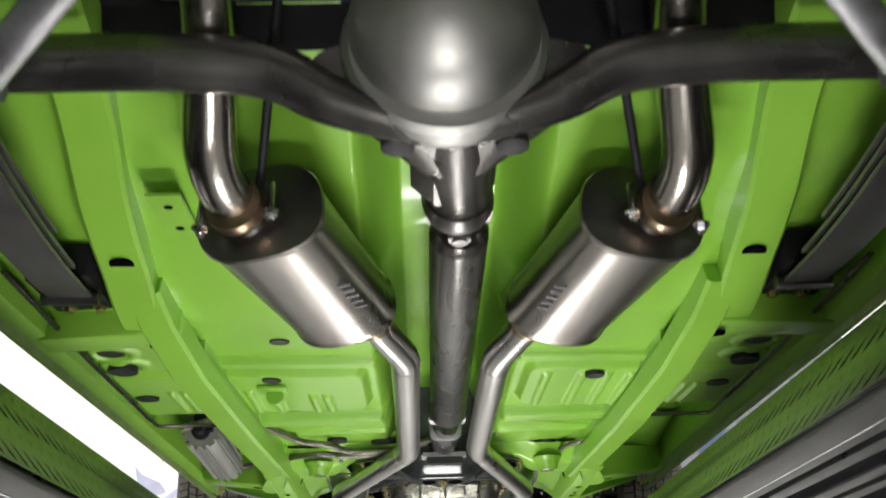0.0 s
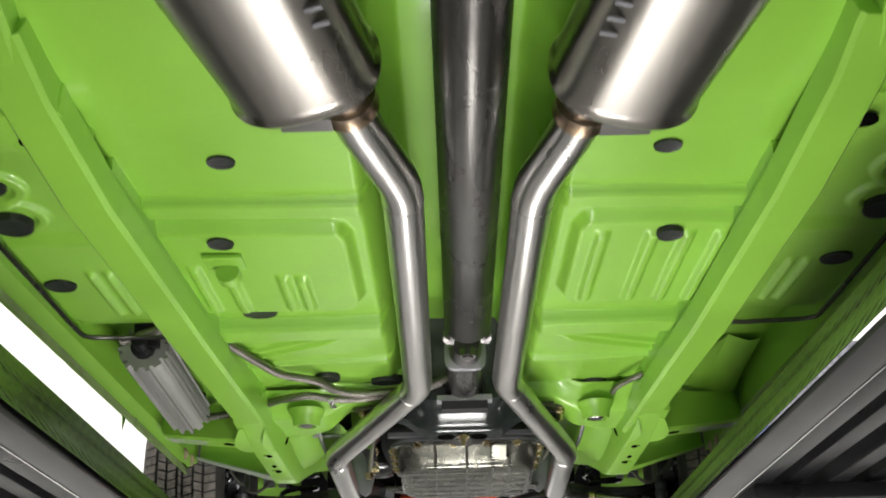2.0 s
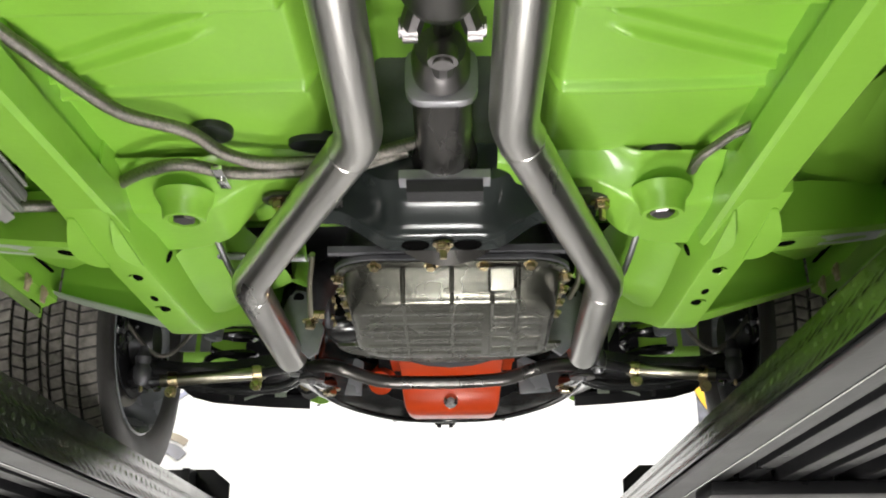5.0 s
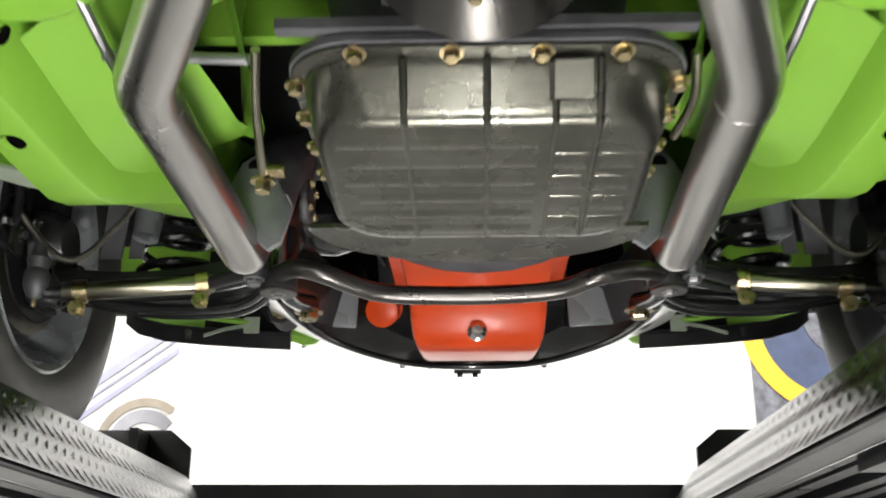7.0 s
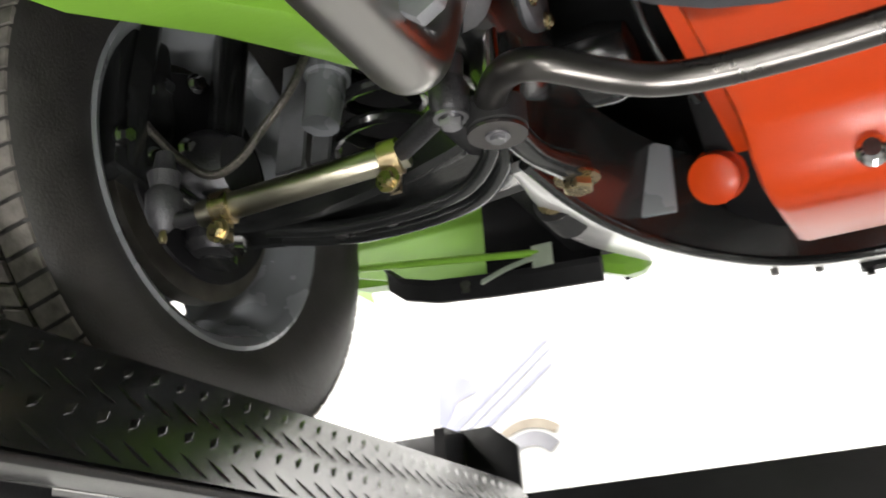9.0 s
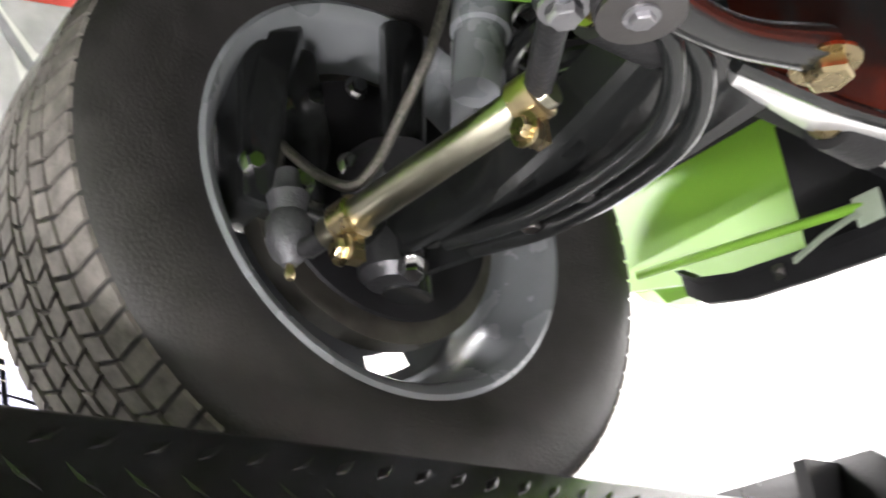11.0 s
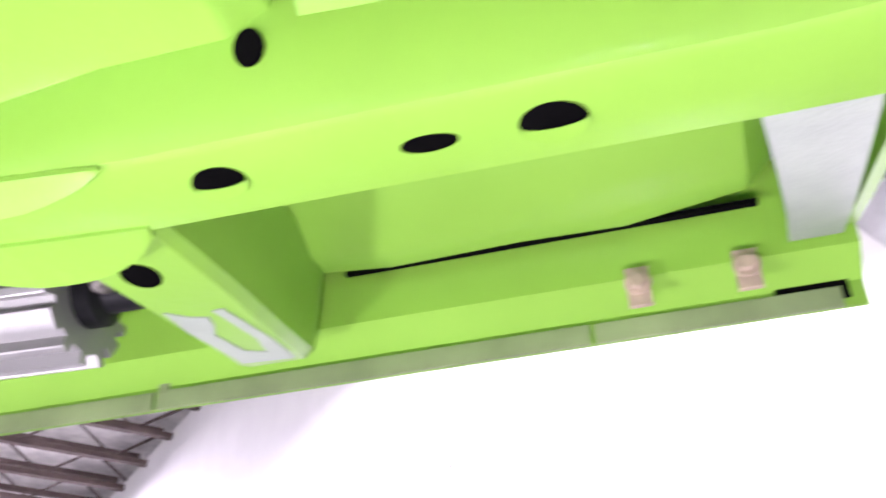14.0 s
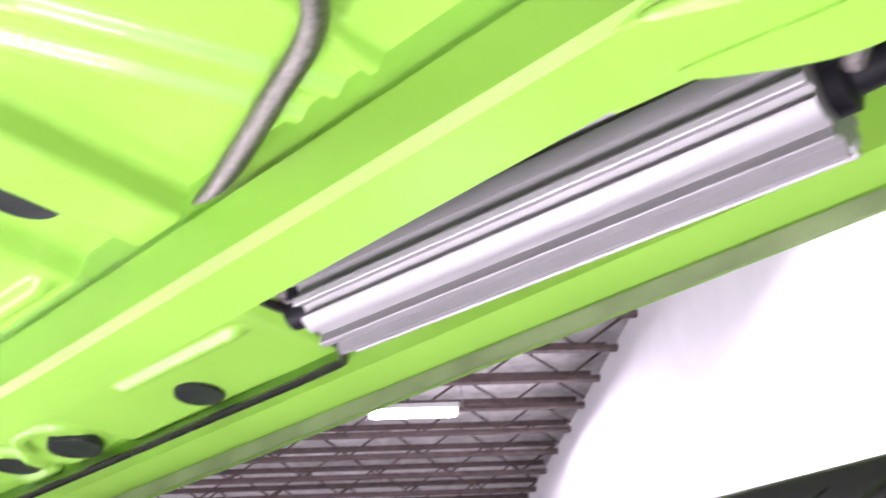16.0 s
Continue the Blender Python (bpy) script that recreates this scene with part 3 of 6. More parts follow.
for s in (-1, 1):
    sx = (lambda x: s * x)
    # rear rail arching over the axle
    box_rail("rear_rail", spline([(s * 0.44, 0.30, 1.88), (s * 0.46, 0.75, 1.885), (s * 0.475, 1.05, 1.835), (s * 0.492, 1.25, 1.76), (s * 0.497, 1.40, 1.712), (s * 0.50, 1.56, 1.668), (s * 0.47, 1.66, 1.66)]), 0.075, 0.08, label="arched green rear frame rail")
    # torque box between rail and rocker
    bm = loft([[Vector((s * x, y, z)) for x, z in ((0.44, 1.74), (0.44, 1.665), (0.70, 1.655), (0.70, 1.74))] for y in (1.555, 1.575, 1.60, 1.635)])
    part("torque_box", bm, GREEN, car, bevel=0.004)
    # straight connector to the front subframe
    cx = (0.456, 0.4435, 0.433) if s < 0 else (0.440, 0.436, 0.424)
    line = [(s * (cx[0] + 0.03), 1.46, 1.700), (s * (cx[0] + 0.02), 1.54, 1.664), (s * (cx[0] + 0.008), 1.62, 1.640), (s * cx[0], 1.72, 1.620), (s * cx[1], 2.20, 1.612), (s * cx[2], 2.62, 1.612), (s * (cx[2] - 0.004), 2.80, 1.612), (s * (cx[2] - 0.004), 2.90, 1.616)]
    box_rail("frame_connector", line, 0.061, 0.048, label="straight green subframe connector")
    part("connector_seat", loft(sweep_rings([Vector(q) + Vector((0, 0, 0.046)) for q in line[3:]], [(-0.024, 0), (0.024, 0), (0.024, 0.05), (-0.024, 0.05)])), GREEN, car)
    # seat belt tab
    if s < 0:
        part("bracket", box((-0.425, 1.22, 1.765), (-0.375, 1.38, 1.77), Matrix.Rotation(0, 4, "X")), GREEN, car, bevel=0.002)
        for y in (1.26, 1.34):
            # black disc in place of the shade in the tab's hole
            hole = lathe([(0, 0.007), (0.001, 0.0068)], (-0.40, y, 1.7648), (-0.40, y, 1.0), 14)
            part("hole_shade", hole, SHADE_BLACK, car)
    # front subframe leg: narrow flat bottom, flared outer web, leaning inner web
    rings = []
    for y, a, b, zb, xo, zo, xi, zi in ((2.70, 0.404, 0.462, 1.6135, 0.464, 1.65, 0.404, 1.66), (2.76, 0.402, 0.462, 1.609, 0.464, 1.65, 0.400, 1.66), (2.82, 0.401, 0.458, 1.602, 0.464, 1.652, 0.394, 1.655), (2.90, 0.400, 0.453, 1.596, 0.462, 1.655, 0.386, 1.650), (3.05, 0.400, 0.453, 1.5945, 0.464, 1.655, 0.384, 1.655), (3.20, 0.401, 0.455, 1.5945, 0.468, 1.650, 0.380, 1.665),
                                        (3.262, 0.400, 0.457, 1.5965, 0.470, 1.645, 0.372, 1.675), (3.31, 0.398, 0.455, 1.608, 0.468, 1.655, 0.362, 1.685), (3.37, 0.392, 0.450, 1.632, 0.462, 1.675, 0.350, 1.695), (3.46, 0.376, 0.440, 1.667, 0.450, 1.70, 0.335, 1.72), (3.58, 0.345, 0.412, 1.697, 0.42, 1.73, 0.310, 1.75), (3.75, 0.325, 0.40, 1.75, 0.42, 1.78, 0.30, 1.80), (4.10, 0.33, 0.41, 1.76, 0.43, 1.79, 0.31, 1.80)):
        rings.append([Vector((s * x, y, z)) for x, z in ((xi, zi + 0.06), (xi, zi), (a - 0.001, zb + 0.007), (a + 0.002, zb + 0.002), (a + 0.007, zb), (b - 0.001, zb), (b + 0.001, zb + 0.002), (xo, zo), (xo, zo + 0.06))])
    part("subframe_leg", loft(rings), GREEN, car, "lime green front subframe leg")
    # slope of the leg's inner side towards the tunnel
    slope = [[Vector((s * x, y, z)) for x, z in ((xa, za), (xa - 0.02, za + 0.02), (xb + 0.03, za + 0.045), (xb, za + 0.06))] for y, xa, za, xb in ((3.00, 0.386, 1.648, 0.30), (3.10, 0.388, 1.642, 0.27), (3.20, 0.388, 1.636, 0.255), (3.27, 0.386, 1.636, 0.25), (3.32, 0.378, 1.652, 0.25), (3.40, 0.36, 1.69, 0.25))]
    part("leg_web", loft(slope, closed=False), GREEN, car, "lime green inner web of the subframe")
    # welded tongues that join connector and leg
    for edge, root, lift in ((((0.403, 2.750), (0.411, 2.785), (0.4175, 2.815), (0.419, 2.842), (0.416, 2.862), (0.409, 2.886), (0.4025, 2.899)), 0.4015, 0.0025), (((0.456, 2.745), (0.464, 2.765), (0.477, 2.808), (0.480, 2.838), (0.477, 2.864), (0.467, 2.886), (0.455, 2.899)), 0.448, 0.0)):
        rows = []
        for q in spline([(x, y, 0) for x, y in edge], 5):
            t = max(0.0, min(1.0, (q.y - edge[0][1]) / (edge[-1][1] - edge[0][1])))
            k = math.sqrt(math.sin(math.pi * t)) if 0 < t < 1 else 0.0
            z = float(np.interp(q.y, (2.70, 2.76, 2.82, 2.90), (1.6125, 1.6075, 1.600, 1.5945)))
            rows.append([Vector((s * root, q.y, z + lift * k - 0.0006)), Vector((s * (root * 0.45 + q.x * 0.55), q.y, z + lift * k * 0.45 - 0.0033 * k)), Vector((s * q.x, q.y, z - 0.006 * k)), Vector((s * q.x, q.y, z + 0.002 - 0.005 * k)), Vector((s * root, q.y, z + lift * k + 0.0025))])
        part("tongue", loft(rows), GREEN, car, angle=60)
    # pad between tunnel and rail that carries the subframe mount
    def shelf(X, Y):
        ax = np.abs(X)
        front = np.interp(ax, (0.10, 0.194, 0.226, 0.269, 0.309, 0.352, 0.44), (2.815, 2.828, 2.857, 2.922, 2.965, 2.988, 2.990))
        t = (Y - 2.735) / (front - 2.735)
        z = 1.690 - 0.045 * step(0.0, 0.35, t) + 0.012 * step(0.90, 1.0, t) + 0.05 * step(0.985, 1.02, t) + 0.05 * step(1.02, 1.3, t)
        return z + 0.022 * step(0.29, 0.22, ax) + 0.02 * step(0.16, 0.10, ax)
    sheet("mount_pad", shelf, *sorted((s * 0.10, s * 0.44)), 181, 2.737, 3.14, 241, GREEN, car, "lime green pressed pad for the subframe mount")
    # gusset bracket from the rail out to the rocker
    rings = []
    for x, y0, y1, zb, zt in ((0.452, 2.832, 2.895, 1.604, 1.68), (0.488, 2.836, 2.902, 1.6045, 1.69), (0.545, 2.845, 2.906, 1.611, 1.70), (0.60, 2.852, 2.907, 1.618, 1.70), (0.638, 2.855, 2.908, 1.6235, 1.70), (0.650, 2.858, 2.907, 1.628, 1.70), (0.657, 2.864, 2.904, 1.640, 1.70)):
        rings.append([Vector((s * x, y, z)) for y, z in ((y0 + 0.02, zt), (y0, zb + 0.006), (y0 + 0.005, zb), (y1 - 0.006, zb), (y1, zb + 0.006), (y1 + 0.005, zt))])
    tb = part("torque_bracket", loft(rings), GREEN, car, "lime green gusset bracket with bare white patch")
    patch = [(0.545, 2.855), (0.575, 2.855), (0.612, 2.861), (0.634, 2.864), (0.638, 2.898), (0.630, 2.899), (0.600, 2.897), (0.552, 2.889), (0.553, 2.882), (0.600, 2.889), (0.622, 2.886), (0.615, 2.874), (0.585, 2.868), (0.572, 2.874), (0.560, 2.876), (0.556, 2.866)]
    part("bare_patch", loft([[Vector((s * x, y, 1.6112 + 0.1333 * (x - 0.545) - o)) for x, y in patch] for o in (-0.003, 0.0012)]), PRIMER, tb, "worn white primer patch")
    wing = [[Vector((s * x, y, z)) for x, z in ((0.45, 1.69), (0.49, 1.715), (0.54, 1.718), (0.585, 1.700 + b), (0.625, 1.684 + b), (0.652, 1.690 + b))] for y, b in ((2.62, 0.05), (2.78, 0.03), (2.90, 0.006), (2.96, 0.0), (3.05, 0.002), (3.12, 0.0), (3.20, 0.012), (3.235, 0.05), (3.26, 0.16))]
    part("toe_panel", loft(wing, closed=False), GREEN, car)
    # black pieces in place of the rocker's shadow line and a slot's shade
    part("gap_shade", loft([[Vector((s * x, y, z)) for x, z in ((0.6545, 1.6925), (0.6592, 1.6925), (0.6592, 1.696), (0.6545, 1.696))] for y in (2.925, 3.205)]), SHADE_BLACK, car, "black strip put in for the shadow line beside the rocker")
    part("gap_shade", box((min(s * 0.6885, s * 0.6905), 3.205, 1.633), (max(s * 0.6885, s * 0.6905), 3.250, 1.649)), SHADE_BLACK, car, "black box put in for the shade of a flange slot")
    fb = loft([[Vector((s * x, y, z)) for y in (a, b)] + [Vector((s * x, y, z + 0.004)) for y in (b, a)] for x, a, b, z in ((0.452, 3.192, 3.246, 1.600), (0.478, 3.196, 3.247, 1.606), (0.54, 3.205, 3.249, 1.625), (0.61, 3.214, 3.250, 1.645), (0.657, 3.218, 3.250, 1.660))])
    part("splash_panel", loft([[Vector((s * x, 3.262 - 0.05 * (x - 0.46), z + 0.004)), Vector((s * x, 3.270 - 0.05 * (x - 0.46), z + 0.004)), Vector((s * x, 3.274, 1.80)), Vector((s * x, 3.266, 1.80))] for x, z in ((0.482, 1.609), (0.54, 1.627), (0.61, 1.647), (0.657, 1.662))]), GREEN, car, "lime green splash panel")
    part("wing_bracket", fb, PRIMER if s < 0 else GREEN, car, "pale primed wing bracket")
    for y in (3.122, 3.190):
        part("clip", merge(box((min(s * 0.660, s * 0.664), y - 0.0075, 1.634), (max(s * 0.660, s * 0.664), y + 0.0075, 1.662)), hexbolt((s * 0.660, y, 1.650), (-s, 0, 0), 0.006, 0.005)), TAN_CLIP, car, "tan trim clip")
    cy = 2.791
    ring = lathe([(-0.012, 0.042), (-0.002, 0.036), (0.004, 0.0315), (0.020, 0.0290), (0.0235, 0.0270), (0.0235, 0.0215), (0.012, 0.0205), (0.010, 0.0)], (s * 0.318, cy, 1.645), (s * 0.318, cy, 1.0), 32)
    mb = part("mount_washer", ring, GREEN, car)
    part("bolt", hexbolt((s * 0.318, cy, 1.6352), (0, 0, -1), 0.0165, 0.014, False), CAP, mb)
    # rocker: vertical box with a pinch flange
    rings = []
    for y, zz in ((0.95, 1.66), (1.55, 1.652), (2.4, 1.648), (3.26, 1.645)):
        rings.append([Vector((s * x, y, z)) for x, z in ((0.660, 1.80), (0.665, zz + 0.012), (0.690, zz), (0.690, zz - 0.018), (0.693, zz - 0.018), (0.693, zz + 0.02), (0.74, zz + 0.05), (0.82, zz + 0.13), (0.86, 1.88))])
    part("rocker", loft(rings), GREEN, car, "lime green rocker panel with pinch-weld flange")
    for y0, y1, d in ((0.96, 2.768, 0.0), (2.771, 3.085, 0.0006), (3.088, 3.245, 0.0)):
        zz = [float(np.interp(y, (0.95, 1.55, 2.4, 3.26), (1.66, 1.652, 1.648, 1.645))) for y in (y0, y1)]
        # flange strips in a greyer green than the rocker
        part("pinch_flange", loft([[Vector((s * x, y, z + h)) for x, h in ((0.6880 - d, -0.0185), (0.6898, -0.0185), (0.6898, -0.003), (0.6880 - d, -0.004))] for y, z in zip((y0, y1), zz)]), FLANGE, car, "pale olive pinch-weld flange", bevel=0.0004)
    part("flange_tab", box((min(s * 0.6872, s * 0.6885), 2.772, 1.640), (max(s * 0.6872, s * 0.6885), 2.780, 1.658)), FLANGE, car)

# green tunnel sides beside the gearbox
for s in (-1, 1):
    rings = [[Vector((0.02 + s * x, y, z)) for x, z in ((0.20 + w, 1.66 + u), (0.225 + w, 1.72), (0.235 + w, 1.82), (0.22 + w, 1.95))] for y, w, u in ((2.84, -0.02, 0.0), (2.95, 0.0, -0.01), (3.05, 0.01, -0.01), (3.15, 0.02, 0.0), (3.26, 0.035, 0.02), (3.36, 0.06, 0.05))]
    part("tunnel_side", loft(rings, closed=False), GREEN, car)
    for pts in (((3.297, 1.742, 0.012), (3.303, 1.783, 0.026), (3.306, 1.812, 0.028), (3.309, 1.840, 0.026)), ((3.338, 1.772, 0.012), (3.347, 1.790, 0.013), (3.356, 1.812, 0.013), (3.370, 1.860, 0.013)), ((3.325, 1.783, 0.030), (3.328, 1.796, 0.028))):
        part("wing_strut", loft([[Vector((s * 0.720, y, z)), Vector((s * 0.720, y + w, z + 0.006)), Vector((s * 0.7235, y + w, z + 0.006)), Vector((s * 0.7235, y, z))] for y, z, w in pts]), PRIMER, car, "pale primed inner wing strut")
    # black discs paint the shade of the strut's holes
    for y, z, r in ((3.318, 1.822, 0.0055), (3.321, 1.800, 0.005), (3.315, 1.785, 0.004), (3.350, 1.791, 0.005)):
        part("hole_shade", lathe([(0, r), (0.001, r * 0.97)], (s * 0.7195, y, z), (0, y, z), 14), SHADE_BLACK, car)
    part("wing_flap", loft([[Vector((s * x, y, z)) for y, z in ((3.268, 1.738), (3.284, 1.740), (3.276, 1.668), (3.2685, 1.668))] for x in (0.618, 0.622)]), PRIMER, car, "pale primed flap behind the wing bracket")

# rubber plugs in the floor
for i, (x, y, z, rx, ry) in enumerate(((-0.297, 1.738, 1.690, 0.019, 0.017), (0.284, 1.725, 1.690, 0.019, 0.017), (-0.339, 1.948, 1.676, 0.020, 0.020), (0.326, 1.947, 1.676, 0.020, 0.020),
                                     (-0.339, 2.290, 1.693, 0.031, 0.024), (-0.261, 2.680, 1.690, 0.027, 0.027), (0.314, 2.757, 1.690, 0.029, 0.022), (-0.137, 2.72, 1.692, 0.034, 0.02),
                                     (-0.624, 1.79, 1.694, 0.027, 0.027), (-0.630, 1.900, 1.692, 0.030, 0.030), (0.622, 1.79, 1.694, 0.027, 0.027), (0.630, 1.908, 1.692, 0.030, 0.030),
                                     (-0.633, 2.114, 1.684, 0.026, 0.024), (0.616, 2.074, 1.684, 0.026, 0.024))):
    z = min(float(floor_height(np.array([x + k * rx * math.cos(a)]), np.array([y + k * ry * math.sin(a)]))[0]) for a in np.linspace(0, 6.0, 13) for k in (0.3, 0.6, 0.8, 1.0)) - (0.001 if y < 2.66 else 0.006)
    rings = [[Vector((x + rx * k * math.cos(a), y + ry * k * math.sin(a), z + dz)) for a in [2 * math.pi * j / 28 for j in range(28)]] for k, dz in ((1.0, 0.012), (1.0, 0.0), (0.96, -0.0025), (0.80, -0.0015), (0.2, -0.002))]
    part("floor_plug", loft(rings), PLUG, car, "black rubber floor plug")
# black discs laid on for the shade in the rails' holes
def hole_shade_disc(x, y, z, rx, ry, n=(0, 0, -1)):
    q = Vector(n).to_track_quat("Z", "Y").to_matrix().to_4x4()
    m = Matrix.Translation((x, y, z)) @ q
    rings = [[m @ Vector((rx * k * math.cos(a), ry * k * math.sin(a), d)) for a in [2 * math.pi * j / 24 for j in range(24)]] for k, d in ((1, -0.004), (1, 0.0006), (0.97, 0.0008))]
    part("hole_shade", loft(rings), SHADE_BLACK, car, "black disc painted in for a rail opening's shade")


def lit_wall_crescent(x, y, z, rx, ry, s):
    """A green crescent imitating a hole's lit inner wall, on its outer side."""
    n = 14
    out, inn = [], []
    for k in range(n + 1):
        a = math.pi * (-0.5 + k / n)
        out.append(Vector((x + s * rx * math.cos(a), y + ry * math.sin(a), z)))
        inn.append(Vector((x + s * rx * (0.35 * math.cos(a)), y + ry * 0.97 * math.sin(a), z + 0.0012)))
    part("lit_wall_crescent", loft([[a, b, b + Vector((0, 0, 0.001)), a + Vector((0, 0, 0.001))] for a, b in zip(out, inn)]), GREEN, car)


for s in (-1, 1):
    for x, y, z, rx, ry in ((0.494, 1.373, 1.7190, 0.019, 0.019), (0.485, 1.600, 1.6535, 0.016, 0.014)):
        hole_shade_disc(s * x, y, z, rx, ry)
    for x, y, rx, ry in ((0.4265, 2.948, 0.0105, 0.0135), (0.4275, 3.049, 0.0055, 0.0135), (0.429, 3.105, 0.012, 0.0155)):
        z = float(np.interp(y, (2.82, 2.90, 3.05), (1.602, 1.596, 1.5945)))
        hole_shade_disc(s * x, y, z, rx, ry)
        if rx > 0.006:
            lit_wall_crescent(s * x, y, z - 0.0026, rx, ry, s)
    hole_shade_disc(s * 0.3882, 2.976, 1.637, 0.0075, 0.0095, (-s * 0.94, 0, -0.34))
    hole_shade_disc(s * 0.500, 2.866, 1.6058, 0.0105, 0.0135, (s * 0.1, 0, -1))

# ---- exhaust ----
def oval_ring(c, side, up, hw, hh, n=36):
    """A stadium-like ring."""
    out = []
    for i in range(n):
        a = 2 * math.pi * i / n
        out.append(c + side * (hw * math.copysign(abs(math.cos(a)) ** 0.72, math.cos(a))) + up * (hh * math.copysign(abs(math.sin(a)) ** 0.85, math.sin(a))))
    return out


def muffler(s):
    a = Vector((-0.246, 1.125, 1.694)) if s < 0 else Vector((0.272, 1.150, 1.694))
    b = Vector((-0.160, 1.530, 1.692)) if s < 0 else Vector((0.200, 1.556, 1.692))
    d = (b - a).normalized()
    side = d.cross(Vector((0, 0, 1))).normalized()
    side = (side + Vector((0, 0, 0.12 * s * -1))).normalized()
    up = side.cross(d).normalized()
    m = empty("muffler", "brushed stainless oval muffler", "", parent=car)
    L = (b - a).length
    rings = [oval_ring(a + d * w, side, up, 0.086 + o, 0.064 + o) for w, o in ((0.0, 0.002), (0.006, 0.004), (0.012, 0.001), (0.02, 0.0), (L - 0.02, 0.0), (L - 0.012, 0.001), (L - 0.006, 0.004), (L, 0.002))]
    part("shell", loft(rings, cap=False), MUFFLER, m, "brushed stainless muffler shell")
    for end, o in ((a, 0.006), (b, -0.006)):
        r = [oval_ring(end, side, up, 0.088, 0.066), oval_ring(end + d * o, side, up, 0.084, 0.062), oval_ring(end + d * o * 1.6, side, up, 0.05, 0.03)]
        part("end_cap", loft(r), CAP, m, "dark stamped muffler end cap")
    # rough stamped marks, unreadable
    for k in range(5):
        p = a + d * (L * 0.42 + 0.024 * k) + side * (-s * 0.062 * (1 if s < 0 else 1)) - up * 0.0565
        mm = Matrix.Translation(p) @ Matrix((side, d, up)).transposed().to_4x4()
        part("stamp", box((-0.009, -0.003, -0.0012), (0.009, 0.003, 0.001), mm), CAST, m)
    return a, b, d, side


TAIL_R, PIPE_R = 0.034, 0.0285
for s in (-1, 1):
    a, b, d, side = muffler(s)
    inlet = a + side * (0.02 * s) - d * 0.0
    tail = curve_points([inlet + d * 0.01, inlet - d * 0.09 + Vector((s * 0.012, 0, 0.025)), (s * 0.275, 0.885, 1.90), (s * 0.28, 0.62, 1.95), (s * 0.30, 0.2, 1.86)], 0.12, 8)
    part("tailpipe", hollow(tail, TAIL_R, 0.0025), STEEL_POLISHED, car, "polished stainless tailpipe")
    cl = inlet - d * 0.02
    c = part("pipe_clamp", lathe([(0, TAIL_R + 0.004), (0.012, TAIL_R + 0.006), (0.024, TAIL_R + 0.004)], cl, cl - d, 28), STEEL_HOT, car, "heat-tinted exhaust clamp")
    for k in (-1, 1):
        q = cl - d * 0.008 + side * (k * (TAIL_R + 0.014)) - Vector((0, 0, 0.006))
        part("bolt", merge(lathe([(0, 0.005), (0.055, 0.005)], q + Vector((0, 0, 0.03)), q - Vector((0, 0, 1)), 10), hexbolt(q - Vector((0, 0, 0.012)), (0, 0, -1), 0.009, 0.009)), CHROME, c)
    part("hanger_rod", rod(inlet + Vector((s * -0.02, -0.01, 0.02)), (s * 0.19, 0.86, 1.86), 0.006, 10), BLACK, car, "thin black exhaust hanger rod")
    xs = -1 if s < 0 else 1
    out = b + side * (-s * 0.0) + Vector((-s * 0.035 if s < 0 else -0.035, 0, 0))
    if s < 0:
        pts = [out - d * 0.02, (-0.112, 1.630, 1.690), (-0.063, 1.765, 1.672), (-0.066, 2.600, 1.648), (-0.2745, 3.015, 1.606), (-0.282, 3.500, 1.604), (-0.268, 3.555, 1.75)]
    else:
        pts = [out - d * 0.02, (0.158, 1.650, 1.690), (0.1125, 1.770, 1.668), (0.110, 2.560, 1.642), (0.270, 3.006, 1.603), (0.287, 3.490, 1.601), (0.274, 3.545, 1.75)]
    path = curve_points(pts[:2] + pts[2:], 0.030, 6)
    pipe = part("exhaust_pipe", hollow(path, PIPE_R, 0.002, 24), STEEL, car, "satin stainless exhaust pipe with mandrel bends")
    for k, p in enumerate(pts[2:5]):
        p = Vector(p)
        q = Vector(pts[2 + k + 1]) if k < 3 else p
        dd = (q - p).normalized()
        w = p + dd * 0.035
        part("weld", lathe([(0, PIPE_R), (0.0015, PIPE_R + 0.0012), (0.003, PIPE_R)], w, w + dd, 24), STEEL, pipe)
    # band clamp at the muffler's front
    ddir = (Vector(pts[1]) - Vector(pts[0])).normalized()
    q = Vector(pts[0]) + ddir * 0.062
    bc = part("band_clamp", lathe([(0, PIPE_R + 0.003), (0.001, PIPE_R + 0.008), (0.006, PIPE_R + 0.0065), (0.020, PIPE_R + 0.0065), (0.026, PIPE_R + 0.008), (0.027, PIPE_R + 0.003)], q, q + ddir, 28), STEEL_HOT, car, "heat-tinted band clamp")
    o = q + ddir * 0.013 + Vector((s * (PIPE_R + 0.018), 0, -0.022))
    part("lug", box((-0.030, -0.013, -0.012), (0.030, 0.013, 0.010), Matrix.Translation(o)), CAP, bc, bevel=0.002)
    part("bolt", merge(rod(o, o + Vector((s * 0.045, -0.005, -0.004)), 0.0045, 8), hexbolt(o + Vector((s * 0.018, 0, 0)), (s, 0, 0), 0.008, 0.009)), CAP, bc)

# ---- rear axle ----
axle = empty("rear_axle", "bare metal rear axle with round centre housing", "", parent=car)
AY, AZ = 0.900, 1.788
